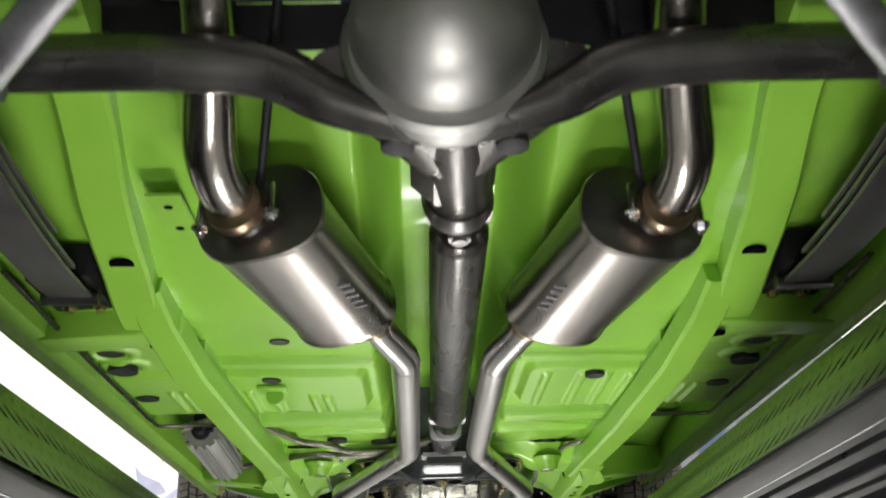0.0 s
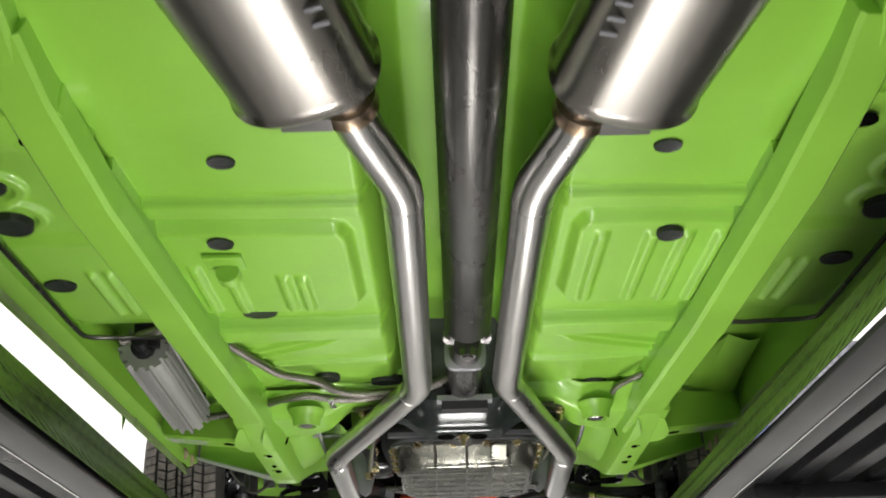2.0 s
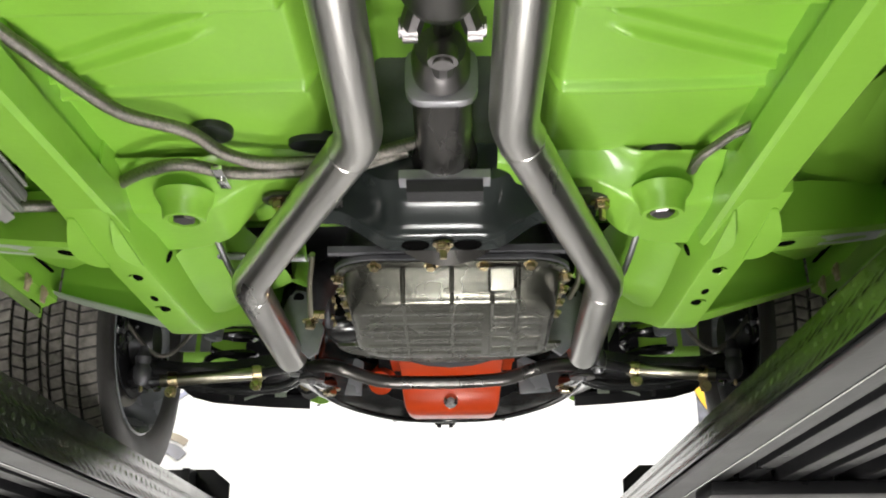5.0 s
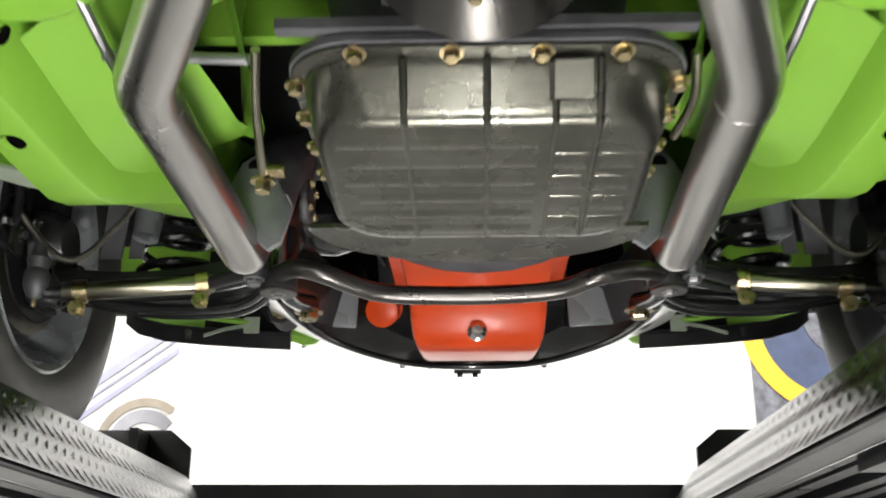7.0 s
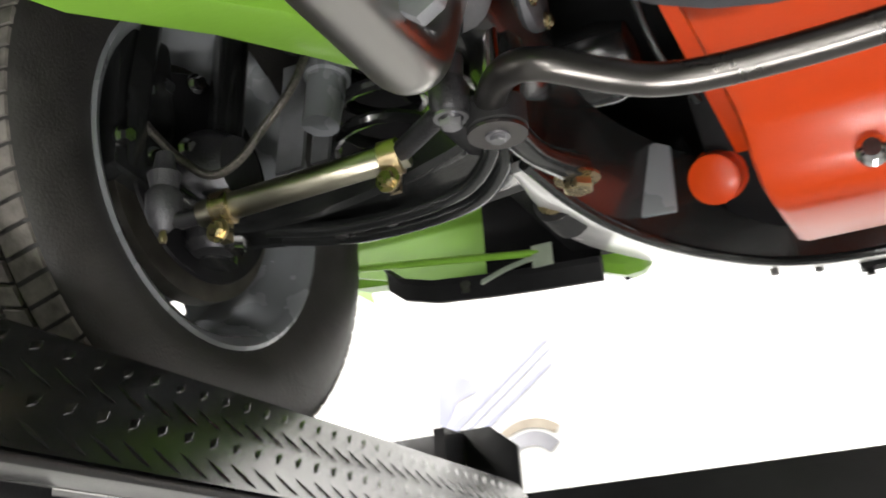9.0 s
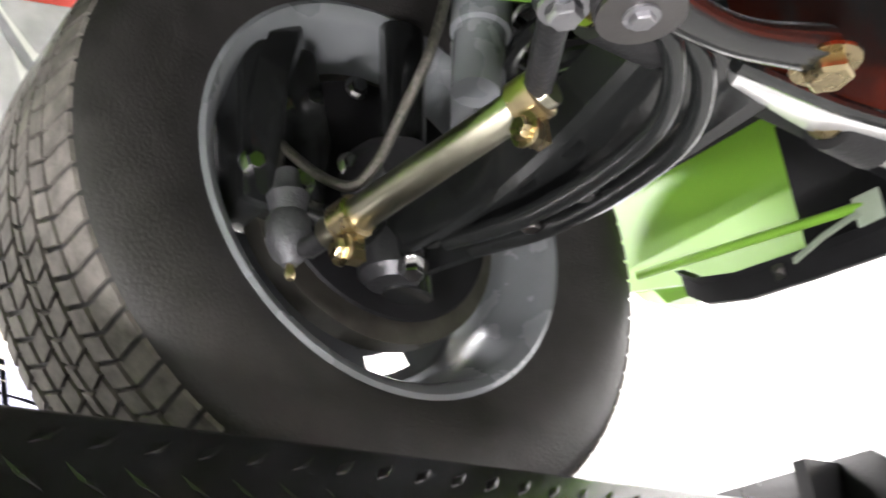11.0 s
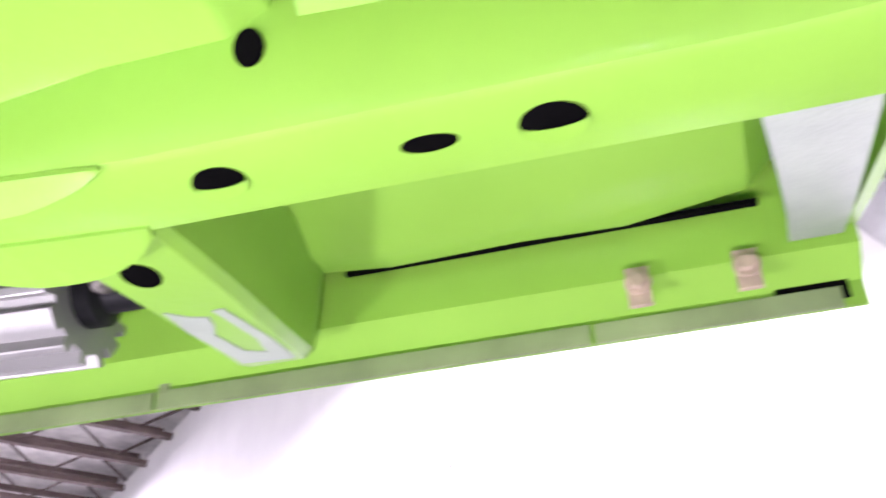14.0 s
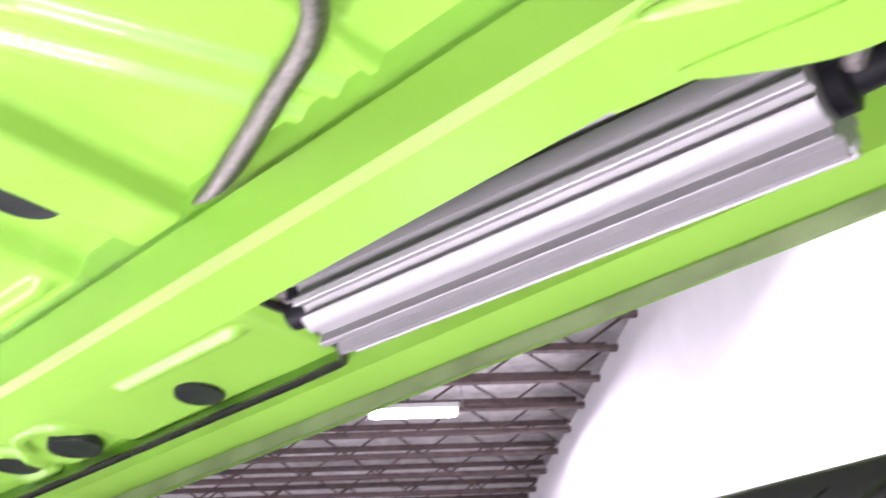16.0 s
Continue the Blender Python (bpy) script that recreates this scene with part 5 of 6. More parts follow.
for s in (-1, 1):
    wheel(s, WY)
    wheel(s, AY)
    k = empty("steering_knuckle", "dark cast steering knuckle with brake parts", "", parent=car)
    X = lambda v: s * v
    part("brake_disc", lathe([(-0.012, 0.055), (-0.012, 0.142), (0.012, 0.142), (0.012, 0.055)], (X(0.70), WY, WZ), (X(0.70) + 1, WY, WZ), 64), DISC, k, "dull brake disc with a rusty edge")
    part("hub", lathe([(-0.06, 0.04), (-0.03, 0.055), (0.03, 0.06)], (X(0.685), WY, WZ), (X(0.685) + s, WY, WZ), 28), CAST_DARK, k)
    part("dust_shield", lathe([(0, 0.124), (0.003, 0.126), (0.004, 0.02)], (X(0.672), WY - 0.004, WZ), (X(0.672) + s, WY, WZ), 48), BLACK, k)
    # caliper behind the hub
    cal = loft([[Vector((X(x), WY - 0.110 + a, WZ + 0.04 + b)) for a, b in ((-0.05, -0.085), (0.03, -0.095), (0.045, 0.0), (0.03, 0.095), (-0.05, 0.085))] for x in (0.664, 0.672, 0.70, 0.725)])
    part("caliper", cal, BLACK_GLOSS, k, "black brake caliper", bevel=0.008)
    for x, y, z in ((0.668, 3.607, 1.737), (0.656, 3.595, 1.697), (0.658, 3.696, 1.726), (0.662, 3.660, 1.787), (0.658, 3.644, 1.693), (0.658, 3.710, 1.816), (0.662, 3.628, 1.768)):
        part("bolt", hexbolt((X(x + 0.006), y, z), (-s, -0.2, -0.2), 0.0085, 0.012), CHROME, k)
    part("caliper_bridge", loft([[Vector((X(x), y + a, z + b)) for a, b in ((-0.016, -0.012), (0.016, -0.012), (0.016, 0.012), (-0.016, 0.012))] for x, y, z in ((0.668, 3.64, 1.86), (0.655, 3.615, 1.80), (0.650, 3.60, 1.735), (0.656, 3.61, 1.675))]), BLACK_GLOSS, k, "black caliper bridge", bevel=0.004)
    arm = curve_points([(X(0.655), WY - 0.02, 1.665), (X(0.635), 3.68, 1.640), (X(0.610), 3.600, 1.628)], 0.05)
    part("steering_arm", tube(arm, 0.014, 14), BLACK_GLOSS, k)
    part("upright", loft([[Vector((X(0.655) + 0.018 * math.cos(a), WY + 0.0 + 0.026 * math.sin(a) + dy, z)) for a in [2 * math.pi * i / 14 for i in range(14)]] for z, dy in ((1.60, 0.0), (1.68, 0.0), (1.78, 0.01), (1.90, 0.02))]), BLACK_GLOSS, k)
    # tie rod
    tr = empty("tie_rod", "yellow zinc plated tie rod with clamps", "", parent=car)
    a, b = Vector((X(0.590), 3.602, 1.587)), Vector((X(0.343) if s < 0 else 0.378, 3.645, 1.615))
    d = (b - a).normalized()
    part("sleeve", lathe([(0.02, 0.0125), (0.022, 0.0135), ((b - a).length - 0.02, 0.0135), ((b - a).length - 0.018, 0.0125)], a, b, 22), TIEROD, tr, "yellow zinc adjusting sleeve")
    for q, o in ((a + d * 0.045, 1), (b - d * 0.035, 1)):
        cl = lathe([(-0.010, 0.0155), (-0.009, 0.0175), (0.009, 0.0175), (0.010, 0.0155)], q, q + d, 20)
        part("clamp", merge(cl, box((-0.006, -0.008, -0.034), (0.006, 0.008, -0.012), Matrix.Translation(q)), hexbolt(q + Vector((0, -0.008, -0.026)), (0, -1, 0), 0.0085, 0.008)), BRASS, tr, "yellow zinc clamp")
    part("outer_stem", tube([a + d * 0.03, a, Vector((X(0.606), 3.594, 1.595))], 0.009, 12), CAST_DARK, tr)
    e = Vector((X(0.606), 3.594, 1.585))
    part("outer_joint", lathe([(-0.008, 0.006), (0.0, 0.014), (0.012, 0.018), (0.03, 0.018), (0.036, 0.014), (0.052, 0.017), (0.058, 0.012), (0.075, 0.009)], e, e + Vector((0, 0, 1)), 22), CAST, tr, "grey ball joint with rubber boot")
    part("grease_nipple", lathe([(0, 0.003), (0.008, 0.0045), (0.012, 0.003)], e - Vector((0, 0, 0.008)), e - Vector((0, 0, 1)), 8), BRASS, tr)
    f = Vector((X(0.288) if s < 0 else 0.328, 3.580, 1.612))
    part("inner_stem", rod(b - d * 0.03, f, 0.010, 12), CAST_DARK, tr)
    part("inner_joint", lathe([(-0.012, 0.008), (0, 0.017), (0.022, 0.018), (0.03, 0.013), (0.05, 0.015)], f - Vector((0, 0, 0.006)), f + Vector((0, 0, 1)), 20), CAST_DARK, tr)
    part("castle_nut", hexbolt(f - Vector((0, 0, 0.012)), (0, 0, -1), 0.0105, 0.010), ALLOY, tr)
    # lower control arm, pressed wishbone
    lo = []
    for t in [i / 16 for i in range(17)]:
        x = 0.30 + 0.34 * t
        half = 0.045 * (1 - t) ** 1.3 + 0.026
        yc = 3.752 - 0.016 * t
        z = 1.636 - 0.012 * t - 0.018 * math.sin(t * math.pi)
        lo.append([Vector((X(x), yc + aa * half, z + bb)) for aa, bb in ((-1.0, 0.04), (-1.0, 0.0), (-0.9, -0.006), (-0.72, -0.004), (-0.6, 0.012), (0.6, 0.012), (0.72, -0.004), (0.9, -0.006), (1.0, 0.0), (1.0, 0.04))])
    la = part("lower_control_arm", loft(lo), BLACK_GLOSS, car, "black glossy lower control arm")
    for o in (0.0, 0.03):
        part("rolled_edge", tube(spline([(X(0.575), 3.728 + o, 1.616), (X(0.50), 3.738 + o, 1.604), (X(0.42), 3.740 + o, 1.601), (X(0.345), 3.728 + o, 1.604), (X(0.300), 3.695 + o, 1.618), (X(0.288), 3.66 + o, 1.635)]), 0.0085, 12), BLACK_GLOSS, la)
    for yy in (-0.13, 0.13):
        part("bushing", lathe([(-0.03, 0.024), (0.03, 0.024)], (X(0.31), 3.80 + yy, 1.645), (X(0.31), 4.8, 1.645), 20), RUBBER, la)
        part("bolt", hexbolt((X(0.31), 3.80 + yy - 0.034, 1.645), (0, -1, 0), 0.012, 0.012), BRASS, la)
    part("ball_joint", lathe([(0, 0.022), (0.01, 0.03), (0.03, 0.03), (0.05, 0.018), (0.07, 0.015)], (X(0.645), 3.722, 1.603), (X(0.645), 3.722, 2), 24), CAST_DARK, la)
    for xx, yy, zz in ((0.610, 3.718, 1.606), (0.622, 3.772, 1.676), (0.605, 3.738, 1.640)):
        part("bolt", hexbolt((X(xx), yy, zz), (0.3 * -s, -0.3, -1), 0.0095, 0.013), CHROME, la)
    part("grease_nipple", lathe([(0, 0.004), (0.010, 0.006), (0.016, 0.004)], (X(0.640), 3.732, 1.622), (X(0.640), 3.732, 1), 8), BRASS, la)
    for q in (0.0, 1.0):
        part("bolt", hexbolt((X(0.44 + 0.06 * q), 3.752, 1.606), (0, 0, -1), 0.008, 0.008), CAP, la)
    # upper arm, coil spring, damper and tower
    part("upper_control_arm", tube(curve_points([(X(0.36), 3.68, 1.90), (X(0.62), 3.80, 1.90), (X(0.36), 3.92, 1.90)], 0.05), 0.016, 12), BLACK_GLOSS, car, "black tubular upper control arm")
    sp = [Vector((X(0.47) + 0.055 * math.cos(i * 0.42), 3.80 + 0.055 * math.sin(i * 0.42), 1.65 + 0.0028 * i)) for i in range(80)]
    part("coil_spring", tube(sp, 0.008, 8), BLACK_GLOSS, car, "black coil spring")
    dm = part("damper", lathe([(0, 0.02), (0.06, 0.022), (0.062, 0.026), (0.20, 0.026), (0.202, 0.012), (0.3, 0.008)], (X(0.490), 3.700, 1.705), (X(0.47), 3.76, 2.05), 24), GREY_WHEEL, car, "grey damper tube")
    # bump bracket and inner wheel arch
    arch = []
    for i in range(25):
        a = math.pi * (0.10 + 0.74 * i / 24)
        arch.append([Vector((X(x), WY + 0.46 * math.cos(a), WZ + 0.02 + 0.42 * math.sin(a))) for x in (0.48, 0.86)])
    part("wheel_arch", loft(arch, closed=False), BLACK, car, "black inner wheel arch", smooth=True)
    part("arch_side", box((min(X(0.475), X(0.48)), 3.40, 1.82), (max(X(0.475), X(0.48)), 4.25, 2.1)), BLACK, car)
    # brake hose and its steel line
    part("brake_hose", tube(spline([(X(0.672), 3.612, 1.748), (X(0.650), 3.622, 1.712), (X(0.620), 3.634, 1.675), (X(0.590), 3.645, 1.653), (X(0.560), 3.650, 1.662), (X(0.532), 3.658, 1.698), (X(0.505), 3.668, 1.74), (X(0.485), 3.68, 1.80)]), 0.0048, 10), BRAID, car, "thin braided brake hose")
    # grey spring pocket plates and the arm's pale tag
    for x, w in ((0.555, 0.034), (0.515, 0.022)):
        part("pocket_plate", loft([[Vector((X(x + a), y, z)) for a in (-w / 2, w / 2)] + [Vector((X(x + a), y + 0.006, z)) for a in (w / 2, -w / 2)] for y, z in ((3.735, 1.685), (3.745, 1.74), (3.755, 1.83))]), BRACKET, car, "grey spring pocket plate")
    part("arm_tag", box((min(X(0.395), X(0.420)), 3.700, 1.618), (max(X(0.395), X(0.420)), 3.703, 1.628)), TAN_CLIP, car, "pale paper tag")
    # sway bar drop link
    lk = empty("idler_joint", "black round steering joint with grease nipple", "", parent=car)
    p = Vector((X(0.258) if s < 0 else 0.298, 3.608, 1.592))
    part("bushing", lathe([(-0.004, 0.020), (0, 0.027), (0.024, 0.027), (0.028, 0.020)], p, p + Vector((0, 0, 1)), 26), RUBBER, lk)
    part("washer", lathe([(0, 0.026), (0.003, 0.026)], p - Vector((0, 0, 0.006)), p + Vector((0, 0, 1)), 24), CAP, lk)
    part("bolt", hexbolt(p - Vector((0, 0, 0.006)), (0, 0, -1), 0.0075, 0.006), ALLOY, lk)
    part("spacer", rod(p, p + Vector((0, 0, 0.10)), 0.008, 12), CHROME, lk)
    # idler or pitman arm with its nut
    ia = part("idler_arm", tube(spline([(p.x, 3.618, 1.607), (p.x - s * 0.004, 3.690, 1.604), (p.x + s * -0.018, 3.768, 1.615)]), lambda t: 0.017 - 0.004 * math.sin(math.pi * t), 14), BLACK_GLOSS, car, "black cast steering arm")
    part("nut", hexbolt((p.x - s * 0.018, 3.768, 1.604), (0, 0, -1), 0.016, 0.014), BRASS, ia)
    part("frame_ear", loft([[Vector((X(x), y, z)) for x, z in ((0.282, 1.640), (0.190, 1.634), (0.186, 1.718), (0.205, 1.728), (0.262, 1.700))] for y in (3.985, 3.992)]), GREY_WHEEL, car, "grey engine bracket", bevel=0.004)

gear = empty("steering_gear", "black cast steering gear on the frame rail", "", parent=car)
part("body", loft([[Vector((-0.285 + 0.052 * k * math.cos(a), y, 1.735 + 0.060 * k * math.sin(a))) for a in [2 * math.pi * j / 24 for j in range(24)]] for y, k in ((3.545, 0.55), (3.560, 0.85), (3.60, 1.0), (3.72, 1.0), (3.76, 0.8), (3.80, 0.55), (3.81, 0.2))]), BLACK_GLOSS, gear, "black cast gear body")
part("shaft", lathe([(0, 0.024), (0.03, 0.026), (0.05, 0.020), (0.085, 0.019)], (-0.262, 3.640, 1.690), (-0.258, 3.612, 1.60), 20), BLACK_GLOSS, gear)
part("cover", lathe([(0, 0.036), (0.012, 0.036), (0.016, 0.03)], (-0.240, 3.66, 1.750), (0.2, 3.66, 1.750), 24), CAST, gear)
for a in range(4):
    part("bolt", hexbolt((-0.224, 3.66 + 0.028 * math.cos(a * 1.57 + 0.7), 1.750 + 0.028 * math.sin(a * 1.57 + 0.7)), (1, 0, 0), 0.006, 0.006), BRASS, gear)
bar = spline([(-0.262, 3.600, 1.612), (-0.225, 3.545, 1.604), (-0.19, 3.530, 1.594), (-0.145, 3.556, 1.583), (-0.107, 3.578, 1.578), (-0.05, 3.588, 1.577), (0.05, 3.588, 1.577), (0.14, 3.575, 1.580), (0.19, 3.548, 1.590), (0.24, 3.555, 1.602), (0.298, 3.600, 1.612)], 8)
part("centre_link", tube(bar, 0.0135, 20), DARK_STEEL, car, "bare dark steel steering centre link")

# ---- engine crossmember, valance and nose ----
LX = 0.018
half_in = [(0.300, 3.74, 1.616), (0.288, 3.86, 1.613), (0.262, 3.97, 1.612), (0.215, 4.07, 1.611), (0.145, 4.165, 1.611), (0.075, 4.215, 1.613), (0.0, 4.232, 1.615)]
half_out = [(0.322, 3.76, 1.622), (0.345, 3.88, 1.640), (0.368, 4.01, 1.668), (0.374, 4.15, 1.684), (0.270, 4.262, 1.664), (0.130, 4.312, 1.642), (0.0, 4.326, 1.634)]
both = lambda h: [Vector((LX - x, y, z)) for x, y, z in h] + [Vector((LX + x, y, z)) for x, y, z in reversed(h[:-1])]
inner, outer = spline(both(half_in), 6), spline(both(half_out), 6)
rings = []
for p, q in zip(inner, outer):
    d = (q - p)
    n = Vector((0, 0, 1))
    rings.append([p, p + d * 0.12 - n * 0.002, p + d * 0.6 - n * 0.001, p + d * 0.93, q + n * 0.004, q + n * 0.012, p + n * 0.010])
# the white door mirrored in the lip is put into its colour
lip = part("crossmember_lip", loft(rings), WHITE_LIP, car, "lower lip of the crossmember, coloured white for the door's reflection", angle=50)
part("bead", tube([p + Vector((0, -0.004, 0.002)) for p in inner], 0.0065, 10), BLACK_GLOSS, lip, "black rolled edge")
wall = [[p + Vector((0, -0.002, 0.004)), p + Vector(((LX - p.x) * 0.08, -0.025, 0.12))] for p in inner]
part("crossmember_wall", loft(wall, closed=False), BLACK_GLOSS, lip, "black crossmember wall")
part("latch", merge(box((LX - 0.040, 4.300, 1.622), (LX + 0.016, 4.324, 1.632)), box((LX - 0.034, 4.306, 1.614), (LX - 0.022, 4.318, 1.622)), box((LX - 0.002, 4.306, 1.614), (LX + 0.010, 4.318, 1.622))), BLACK, lip, bevel=0.001)
for x, y, z in ((-0.125, 4.245, 1.6225), (0.16, 4.245, 1.6225), (-0.072, 4.292, 1.630)):
    part("screw", lathe([(-0.004, 0.006), (0.003, 0.006), (0.0045, 0.004)], (x, y, z), (x, y, 1), 10), CAP, lip)
# dark body of the crossmember between the arms of the lip
part("crossmember_body", loft([[Vector((LX + x, y, z)) for y, z in ((3.95, 1.76), (4.03, 1.685), (4.20, 1.655), (4.30, 1.665), (4.31, 1.80))] for x in (-0.17, -0.05, 0.05, 0.17)]), BLACK, lip, bevel=0.004)
for s in (-1, 1):
    rings = []
    for x, z, o in ((0.322, 1.690, 0.02), (0.332, 1.680, 0.008), (0.352, 1.676, 0.0), (0.392, 1.690, 0.0), (0.405, 1.72, 0.01)):
        rings.append([Vector((LX + s * x, y, z + b)) for y, b in ((4.265 + o, 0.05), (4.270 + o, 0.012), (4.285 + o, 0.0), (4.325, 0.006), (4.34, 0.02), (4.345, 0.06))])
    part("valance_corner", loft(rings), GREEN, car, "lime green valance corner")
    part("screw", lathe([(0, 0.006), (0.002, 0.005)], (LX + s * 0.355, 4.300, 1.6765), (LX + s * 0.355, 4.300, 1), 10), SHADE_BLACK, car)
    rings = []
    for x, z in ((0.36, 1.755), (0.50, 1.76), (0.66, 1.77), (0.84, 1.785)):
        rings.append([Vector((s * x, y, z + b)) for y, b in ((4.34, 0.12), (4.34, 0.02), (4.37, 0.0), (4.43, 0.01), (4.44, 0.12))])
    part("valance", loft(rings), GREEN, car, "lime green front valance")
    part("bumper_bracket", loft([[Vector((s * x, y, z)) for x, z in ((0.30 + o, 1.76), (0.30 + o, zb), (0.39 + o, zb + 0.01), (0.39 + o, 1.76))] for y, zb, o in ((3.84, 1.690, 0.0), (3.98, 1.705, 0.01), (4.12, 1.715, 0.02), (4.24, 1.69, 0.0))]), BLACK, car, bevel=0.006)
    part("valance_brace", rod((s * 0.42, 4.155, 1.690), (s * 0.70, 4.135, 1.722), 0.0055, 10), GREEN, car, "thin green brace rod")
    part("brace_clip", box((min(s * 0.40, s * 0.43), 4.150, 1.668), (max(s * 0.40, s * 0.43), 4.153, 1.70)), PRIMER, car)
    part("undertray", loft([[Vector((s * x, y, z)) for y, z in ((4.180, zb + 0.030), (4.190, zb + 0.024), (4.195, zb), (4.205, zb), (4.208, zb + 0.03), (4.20, zb + 0.036))] for x, zb in ((0.345, 1.646), (0.44, 1.651), (0.52, 1.657), (0.60, 1.665), (0.655, 1.680), (0.680, 1.700))]), BLACK, car, "black under tray", bevel=0.001)
    part("tray_panel", box((min(s * 0.35, s * 0.525), 4.215, 1.676), (max(s * 0.35, s * 0.525), 4.223, 1.86)), BLACK, car, "black panel above the under tray", bevel=0.001)
    part("tray_clip", merge(box((min(s * 0.545, s * 0.556), 4.189, 1.668), (max(s * 0.545, s * 0.556), 4.192, 1.69)), hexbolt((s * 0.55, 4.189, 1.68), (0, -1, 0), 0.005, 0.004)), CAP, car)
    part("tray_brace", loft([[Vector((s * x, y, z)) for y, z in ((4.148, zz), (4.150, zz + 0.007), (4.153, zz + 0.007), (4.152, zz))] for x, zz in ((0.508, 1.660), (0.470, 1.672), (0.438, 1.678), (0.425, 1.678))]), PRIMER, car, "pale primed brace")
# radiator support
for s in (-1, 1):
    part("apron", loft([[Vector((s * x, y, z)) for y, z in ((4.26, zb), (4.268, zb), (4.268, 2.0), (4.26, 2.0))] for x, zb in ((0.40, 1.695), (0.55, 1.705), (0.64, 1.718), (0.72, 1.745), (0.86, 1.785))]), GREEN, car, "lime green inner apron")
part("radiator_support", box((-0.80, 4.45, 1.79), (0.80, 4.47, 2.12)), BLACK, car, bevel=0.004)
# body outside, closing the car above
ARCH = ((-0.4, 1.70), (0.30, 1.72), (0.45, 1.85), (0.60, 1.97), (0.90, 2.05), (1.20, 1.97), (1.32, 1.86), (1.40, 1.86), (3.240, 1.86), (3.262, 1.748), (3.298, 1.81), (3.348, 1.874), (3.414, 1.94), (3.511, 2.027), (3.60, 2.08), (3.80, 2.10), (4.05, 2.05), (4.20, 1.95), (4.30, 1.83), (4.36, 1.80), (4.5, 1.80))
shell = loft([[Vector((x, y, z)) for x, z in ((-0.870 - 0.02 * (zb - 1.7), zb), (-0.90, max(1.95, zb + 0.02)), (-0.86, 2.25), (0.86, 2.25), (0.90, max(1.95, zb + 0.02)), (0.870 + 0.02 * (zb - 1.7), zb))] for y, zb in ARCH], closed=False)
part("body_shell", shell, GREEN, car, "lime green outer body")
# plate added to close the bay and stand for its darkness
part("bay_filler", box((-0.66, 3.28, 2.05), (0.66, 4.452, 2.07)), BLACK, car, "added black plate that keeps the engine bay dark")
part("firewall", box((-0.66, 3.26, 1.80), (0.66, 3.28, 2.2)), GREEN, car, "lime green firewall")

# ---- leaf springs ----
for s in (-1, 1):
    sp = empty("leaf_spring", "black leaf spring with its front bracket", "", parent=car)
    for k, (y0, y1) in enumerate(((0.35, 1.44), (0.55, 1.30), (0.72, 1.18))):
        pth = [Vector((s * (0.535 + 0.055 * max(0, (y - 0.9)) / 0.55), y, 1.655 + 0.016 * k + 0.25 * ((y - 0.95) ** 2) * 0.55 - 0.0)) for y in np.linspace(y0, y1, 16)]
        part("leaf", loft(sweep_rings(pth, [(-0.034, 0), (-0.034, 0.007), (0.034, 0.007), (0.034, 0)])), SPRING, sp, "black spring leaf", bevel=0.001)
    br = part("bracket", loft([[Vector((s * x, y, z)) for x, z in ((0.545, 1.76), (0.550, 1.705), (0.645, 1.700), (0.645, 1.76))] for y in (1.38, 1.42, 1.54)]), BLACK, sp, "black spring hanger bracket", bevel=0.004)
    for x in (0.568, 0.620):
        part("bolt", hexbolt((s * x, 1.525, 1.7025), (0, 0, -1), 0.009, 0.008), BRASS, br)
    part("eye_bolt", lathe([(-0.045, 0.012), (0.045, 0.012)], (s * 0.59, 1.44, 1.69), (s * 2, 1.44, 1.69), 16), CAP, sp)

# ---- cooler and lines ----
def cooler():
    c = empty("fluid_cooler", "finned aluminium fluid cooler", "", parent=car)
    A, B = Vector((-0.566, 2.374, 1.668)), Vector((-0.575, 2.780, 1.655))
    d = (B - A).normalized()
    side = d.cross(Vector((0, 0, 1))).normalized()
    up = side.cross(d)
    sec = []
    n = 14
    for i in range(n):
        a = 2 * math.pi * i / n
        wide, r = (0.17, 0.0440) if i % 4 == 0 else (0.07, 0.0462)
        for da, k in ((-wide, 0.99), (-wide * 0.6, 1.0), (wide * 0.6, 1.0), (wide, 0.99), (wide + 0.02, 0.82), (2 * math.pi / n - (0.09 if i % 4 != 3 else 0.19), 0.82)):
            sec.append((r * k * 1.05 * math.cos(a + da), r * k * math.sin(a + da)))
    part("body", loft(sweep_rings([A, A + d * 0.19, B], sec)), ALU, c, "bright extruded aluminium fins", angle=20)
    for p, o in ((A, -1), (B, 1)):
        part("end_fitting", lathe([(0, 0.022), (0.012, 0.022), (0.016, 0.014), (0.045, 0.013)], p, p + d * o, 16), BLACK, c, "black hose fitting")
        part("bracket", box((-0.015, -0.01, -0.004), (0.03, 0.01, 0.05), Matrix.Translation(p + d * o * 0.012)), BLACK, c, bevel=0.002)
    return c


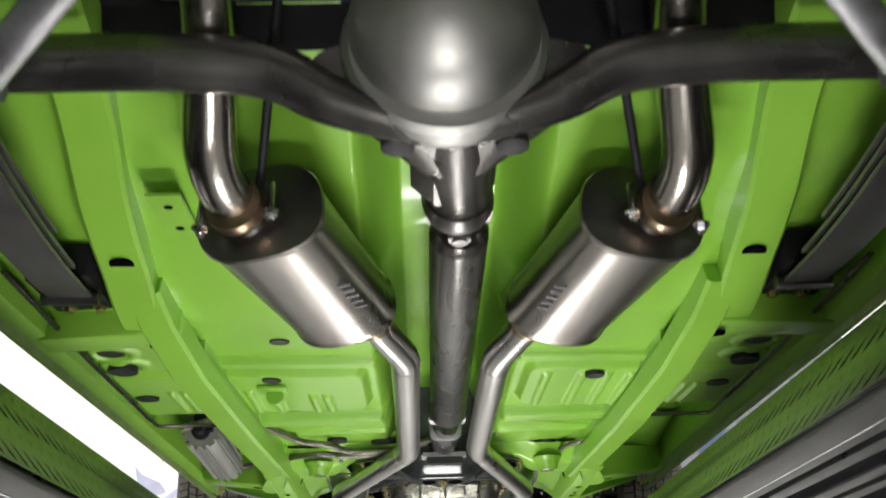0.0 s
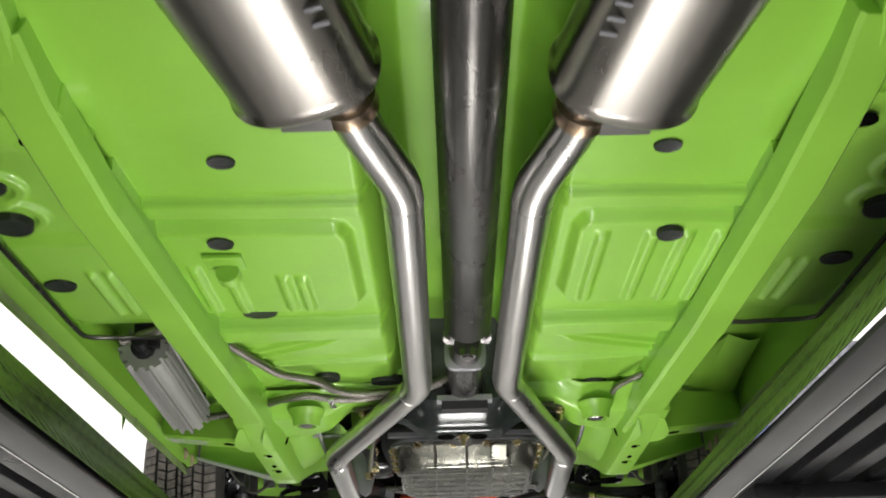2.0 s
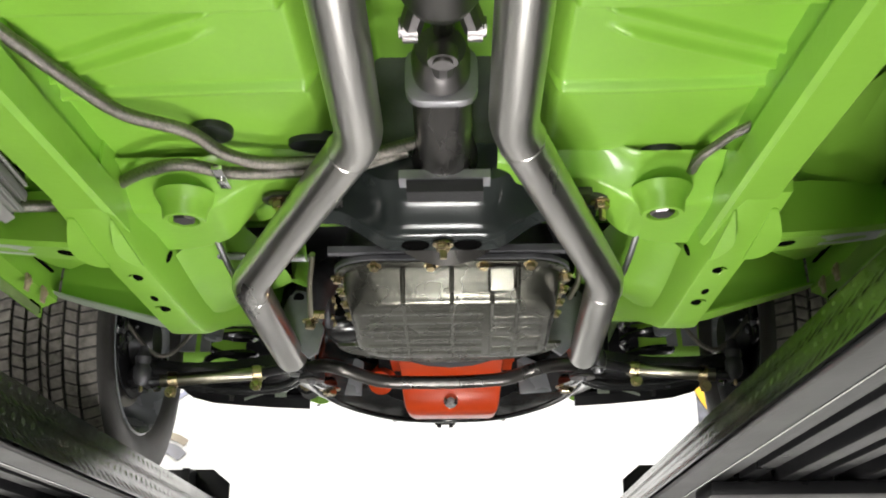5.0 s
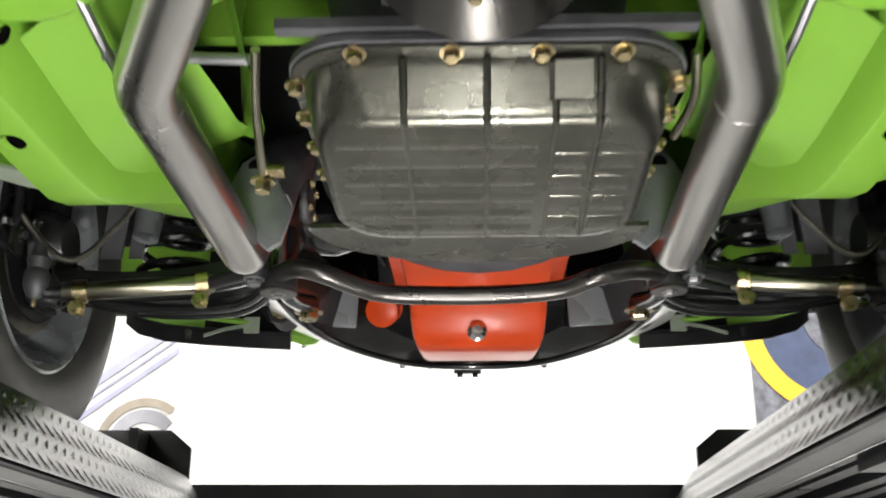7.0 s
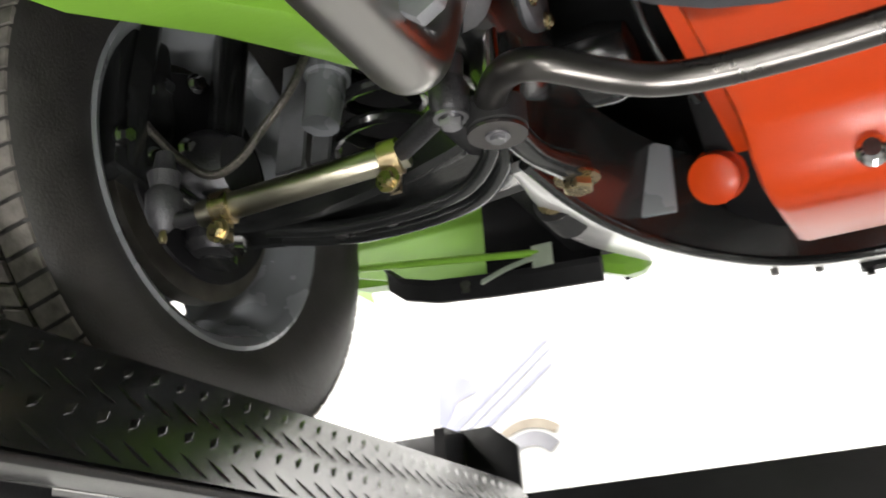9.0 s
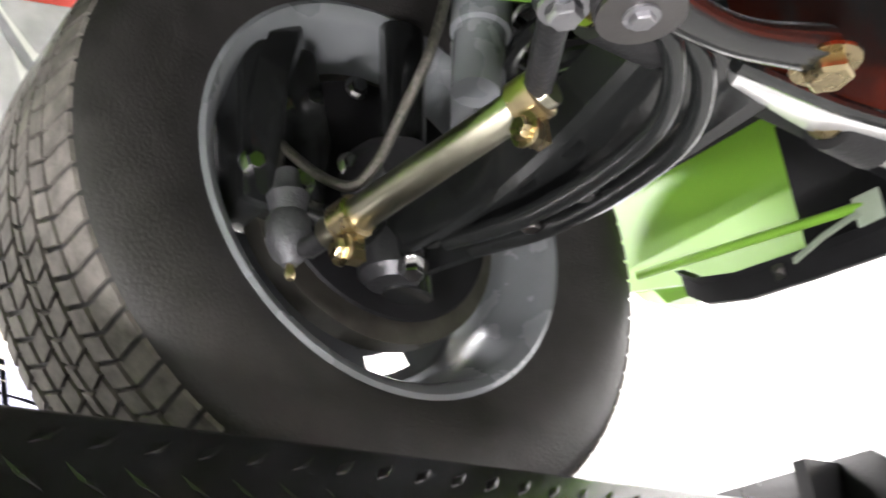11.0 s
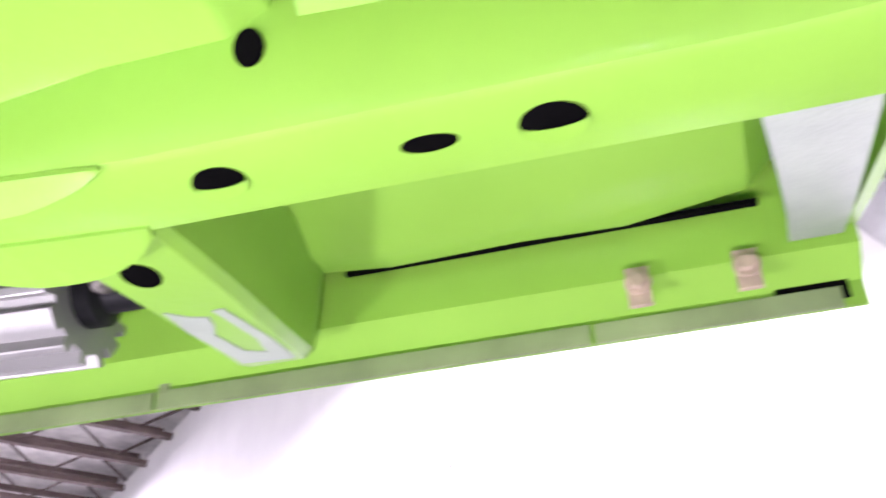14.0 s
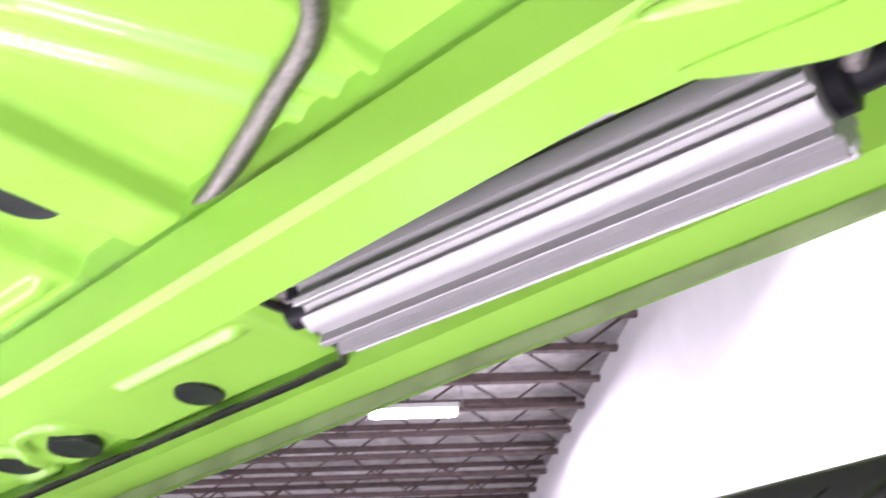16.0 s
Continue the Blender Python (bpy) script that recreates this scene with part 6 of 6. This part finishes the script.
cooler()
part("cable_guide", merge(box((-0.375, 1.985, 1.672), (-0.315, 2.03, 1.678)), lathe([(-0.012, 0.014), (-0.012, 0.018), (0.012, 0.018), (0.012, 0.014)], (-0.342, 2.03, 1.664), (-0.342, 3, 1.664), 20)), GREEN, car, "green cable guide tab", bevel=0.001)
part("hose", tube(spline([(-0.56, 2.80, 1.650), (-0.50, 2.84, 1.668), (-0.43, 2.80, 1.670), (-0.385, 2.756, 1.670), (-0.345, 2.724, 1.668), (-0.30, 2.712, 1.668), (-0.235, 2.738, 1.666), (-0.10, 2.742, 1.675), (-0.02, 2.75, 1.70)]), 0.0085, 12), BRAID, car, "braided stainless hose")
part("hose", tube(spline([(-0.60, 2.34, 1.670), (-0.50, 2.335, 1.692), (-0.435, 2.372, 1.684), (-0.412, 2.425, 1.682), (-0.380, 2.510, 1.680), (-0.345, 2.590, 1.679), (-0.28, 2.635, 1.677), (-0.245, 2.695, 1.674), (-0.19, 2.722, 1.672), (-0.08, 2.722, 1.68), (0.0, 2.74, 1.71)]), 0.0085, 12), BRAID, car, "braided stainless hose")
part("hose_clamp", merge(box((-0.262, 2.690, 1.650), (-0.248, 2.752, 1.656)), lathe([(0, 0.006), (0.004, 0.006)], (-0.255, 2.722, 1.650), (-0.255, 2.722, 1), 10)), CHROME, car, "bright hose clamp", bevel=0.001)
for s in (-1, 1):
    part("fuel_line", tube(spline([(s * 0.645, 1.30, 1.685), (s * 0.648, 1.7, 1.672), (s * 0.652, 2.10, 1.668), (s * 0.655, 2.26, 1.668), (s * 0.645, 2.305, 1.668), (s * 0.58, 2.325, 1.672), (s * 0.50, 2.33, 1.675), (s * 0.40, 2.34, 1.71)]), 0.0045, 8), DARK_STEEL, car, "thin dark metal line")
part("fuel_line", tube(spline([(0.360, 2.79, 1.690), (0.356, 2.765, 1.674), (0.357, 2.724, 1.672), (0.373, 2.679, 1.672), (0.395, 2.644, 1.674), (0.47, 2.60, 1.690)]), 0.0065, 10), BRAID, car, "thin braided line")
for s in (-1, 1):
    part("brake_pipe", tube(spline([(s * 0.36, 2.80, 1.70), (s * 0.315, 2.90, 1.66), (s * 0.306, 3.0, 1.635), (s * 0.30, 3.06, 1.625), (s * 0.275, 3.09, 1.625)]), 0.005, 8), ALLOY, car, "bare metal brake pipe")
part("pipe_fitting", lathe([(0, 0.008), (0.014, 0.008)], (-0.275, 3.09, 1.625), (0, 3.10, 1.625), 10), mat("red_anodised", (0.45, 0.03, 0.03), 0.3, 0.8), car, "red anodised fitting")
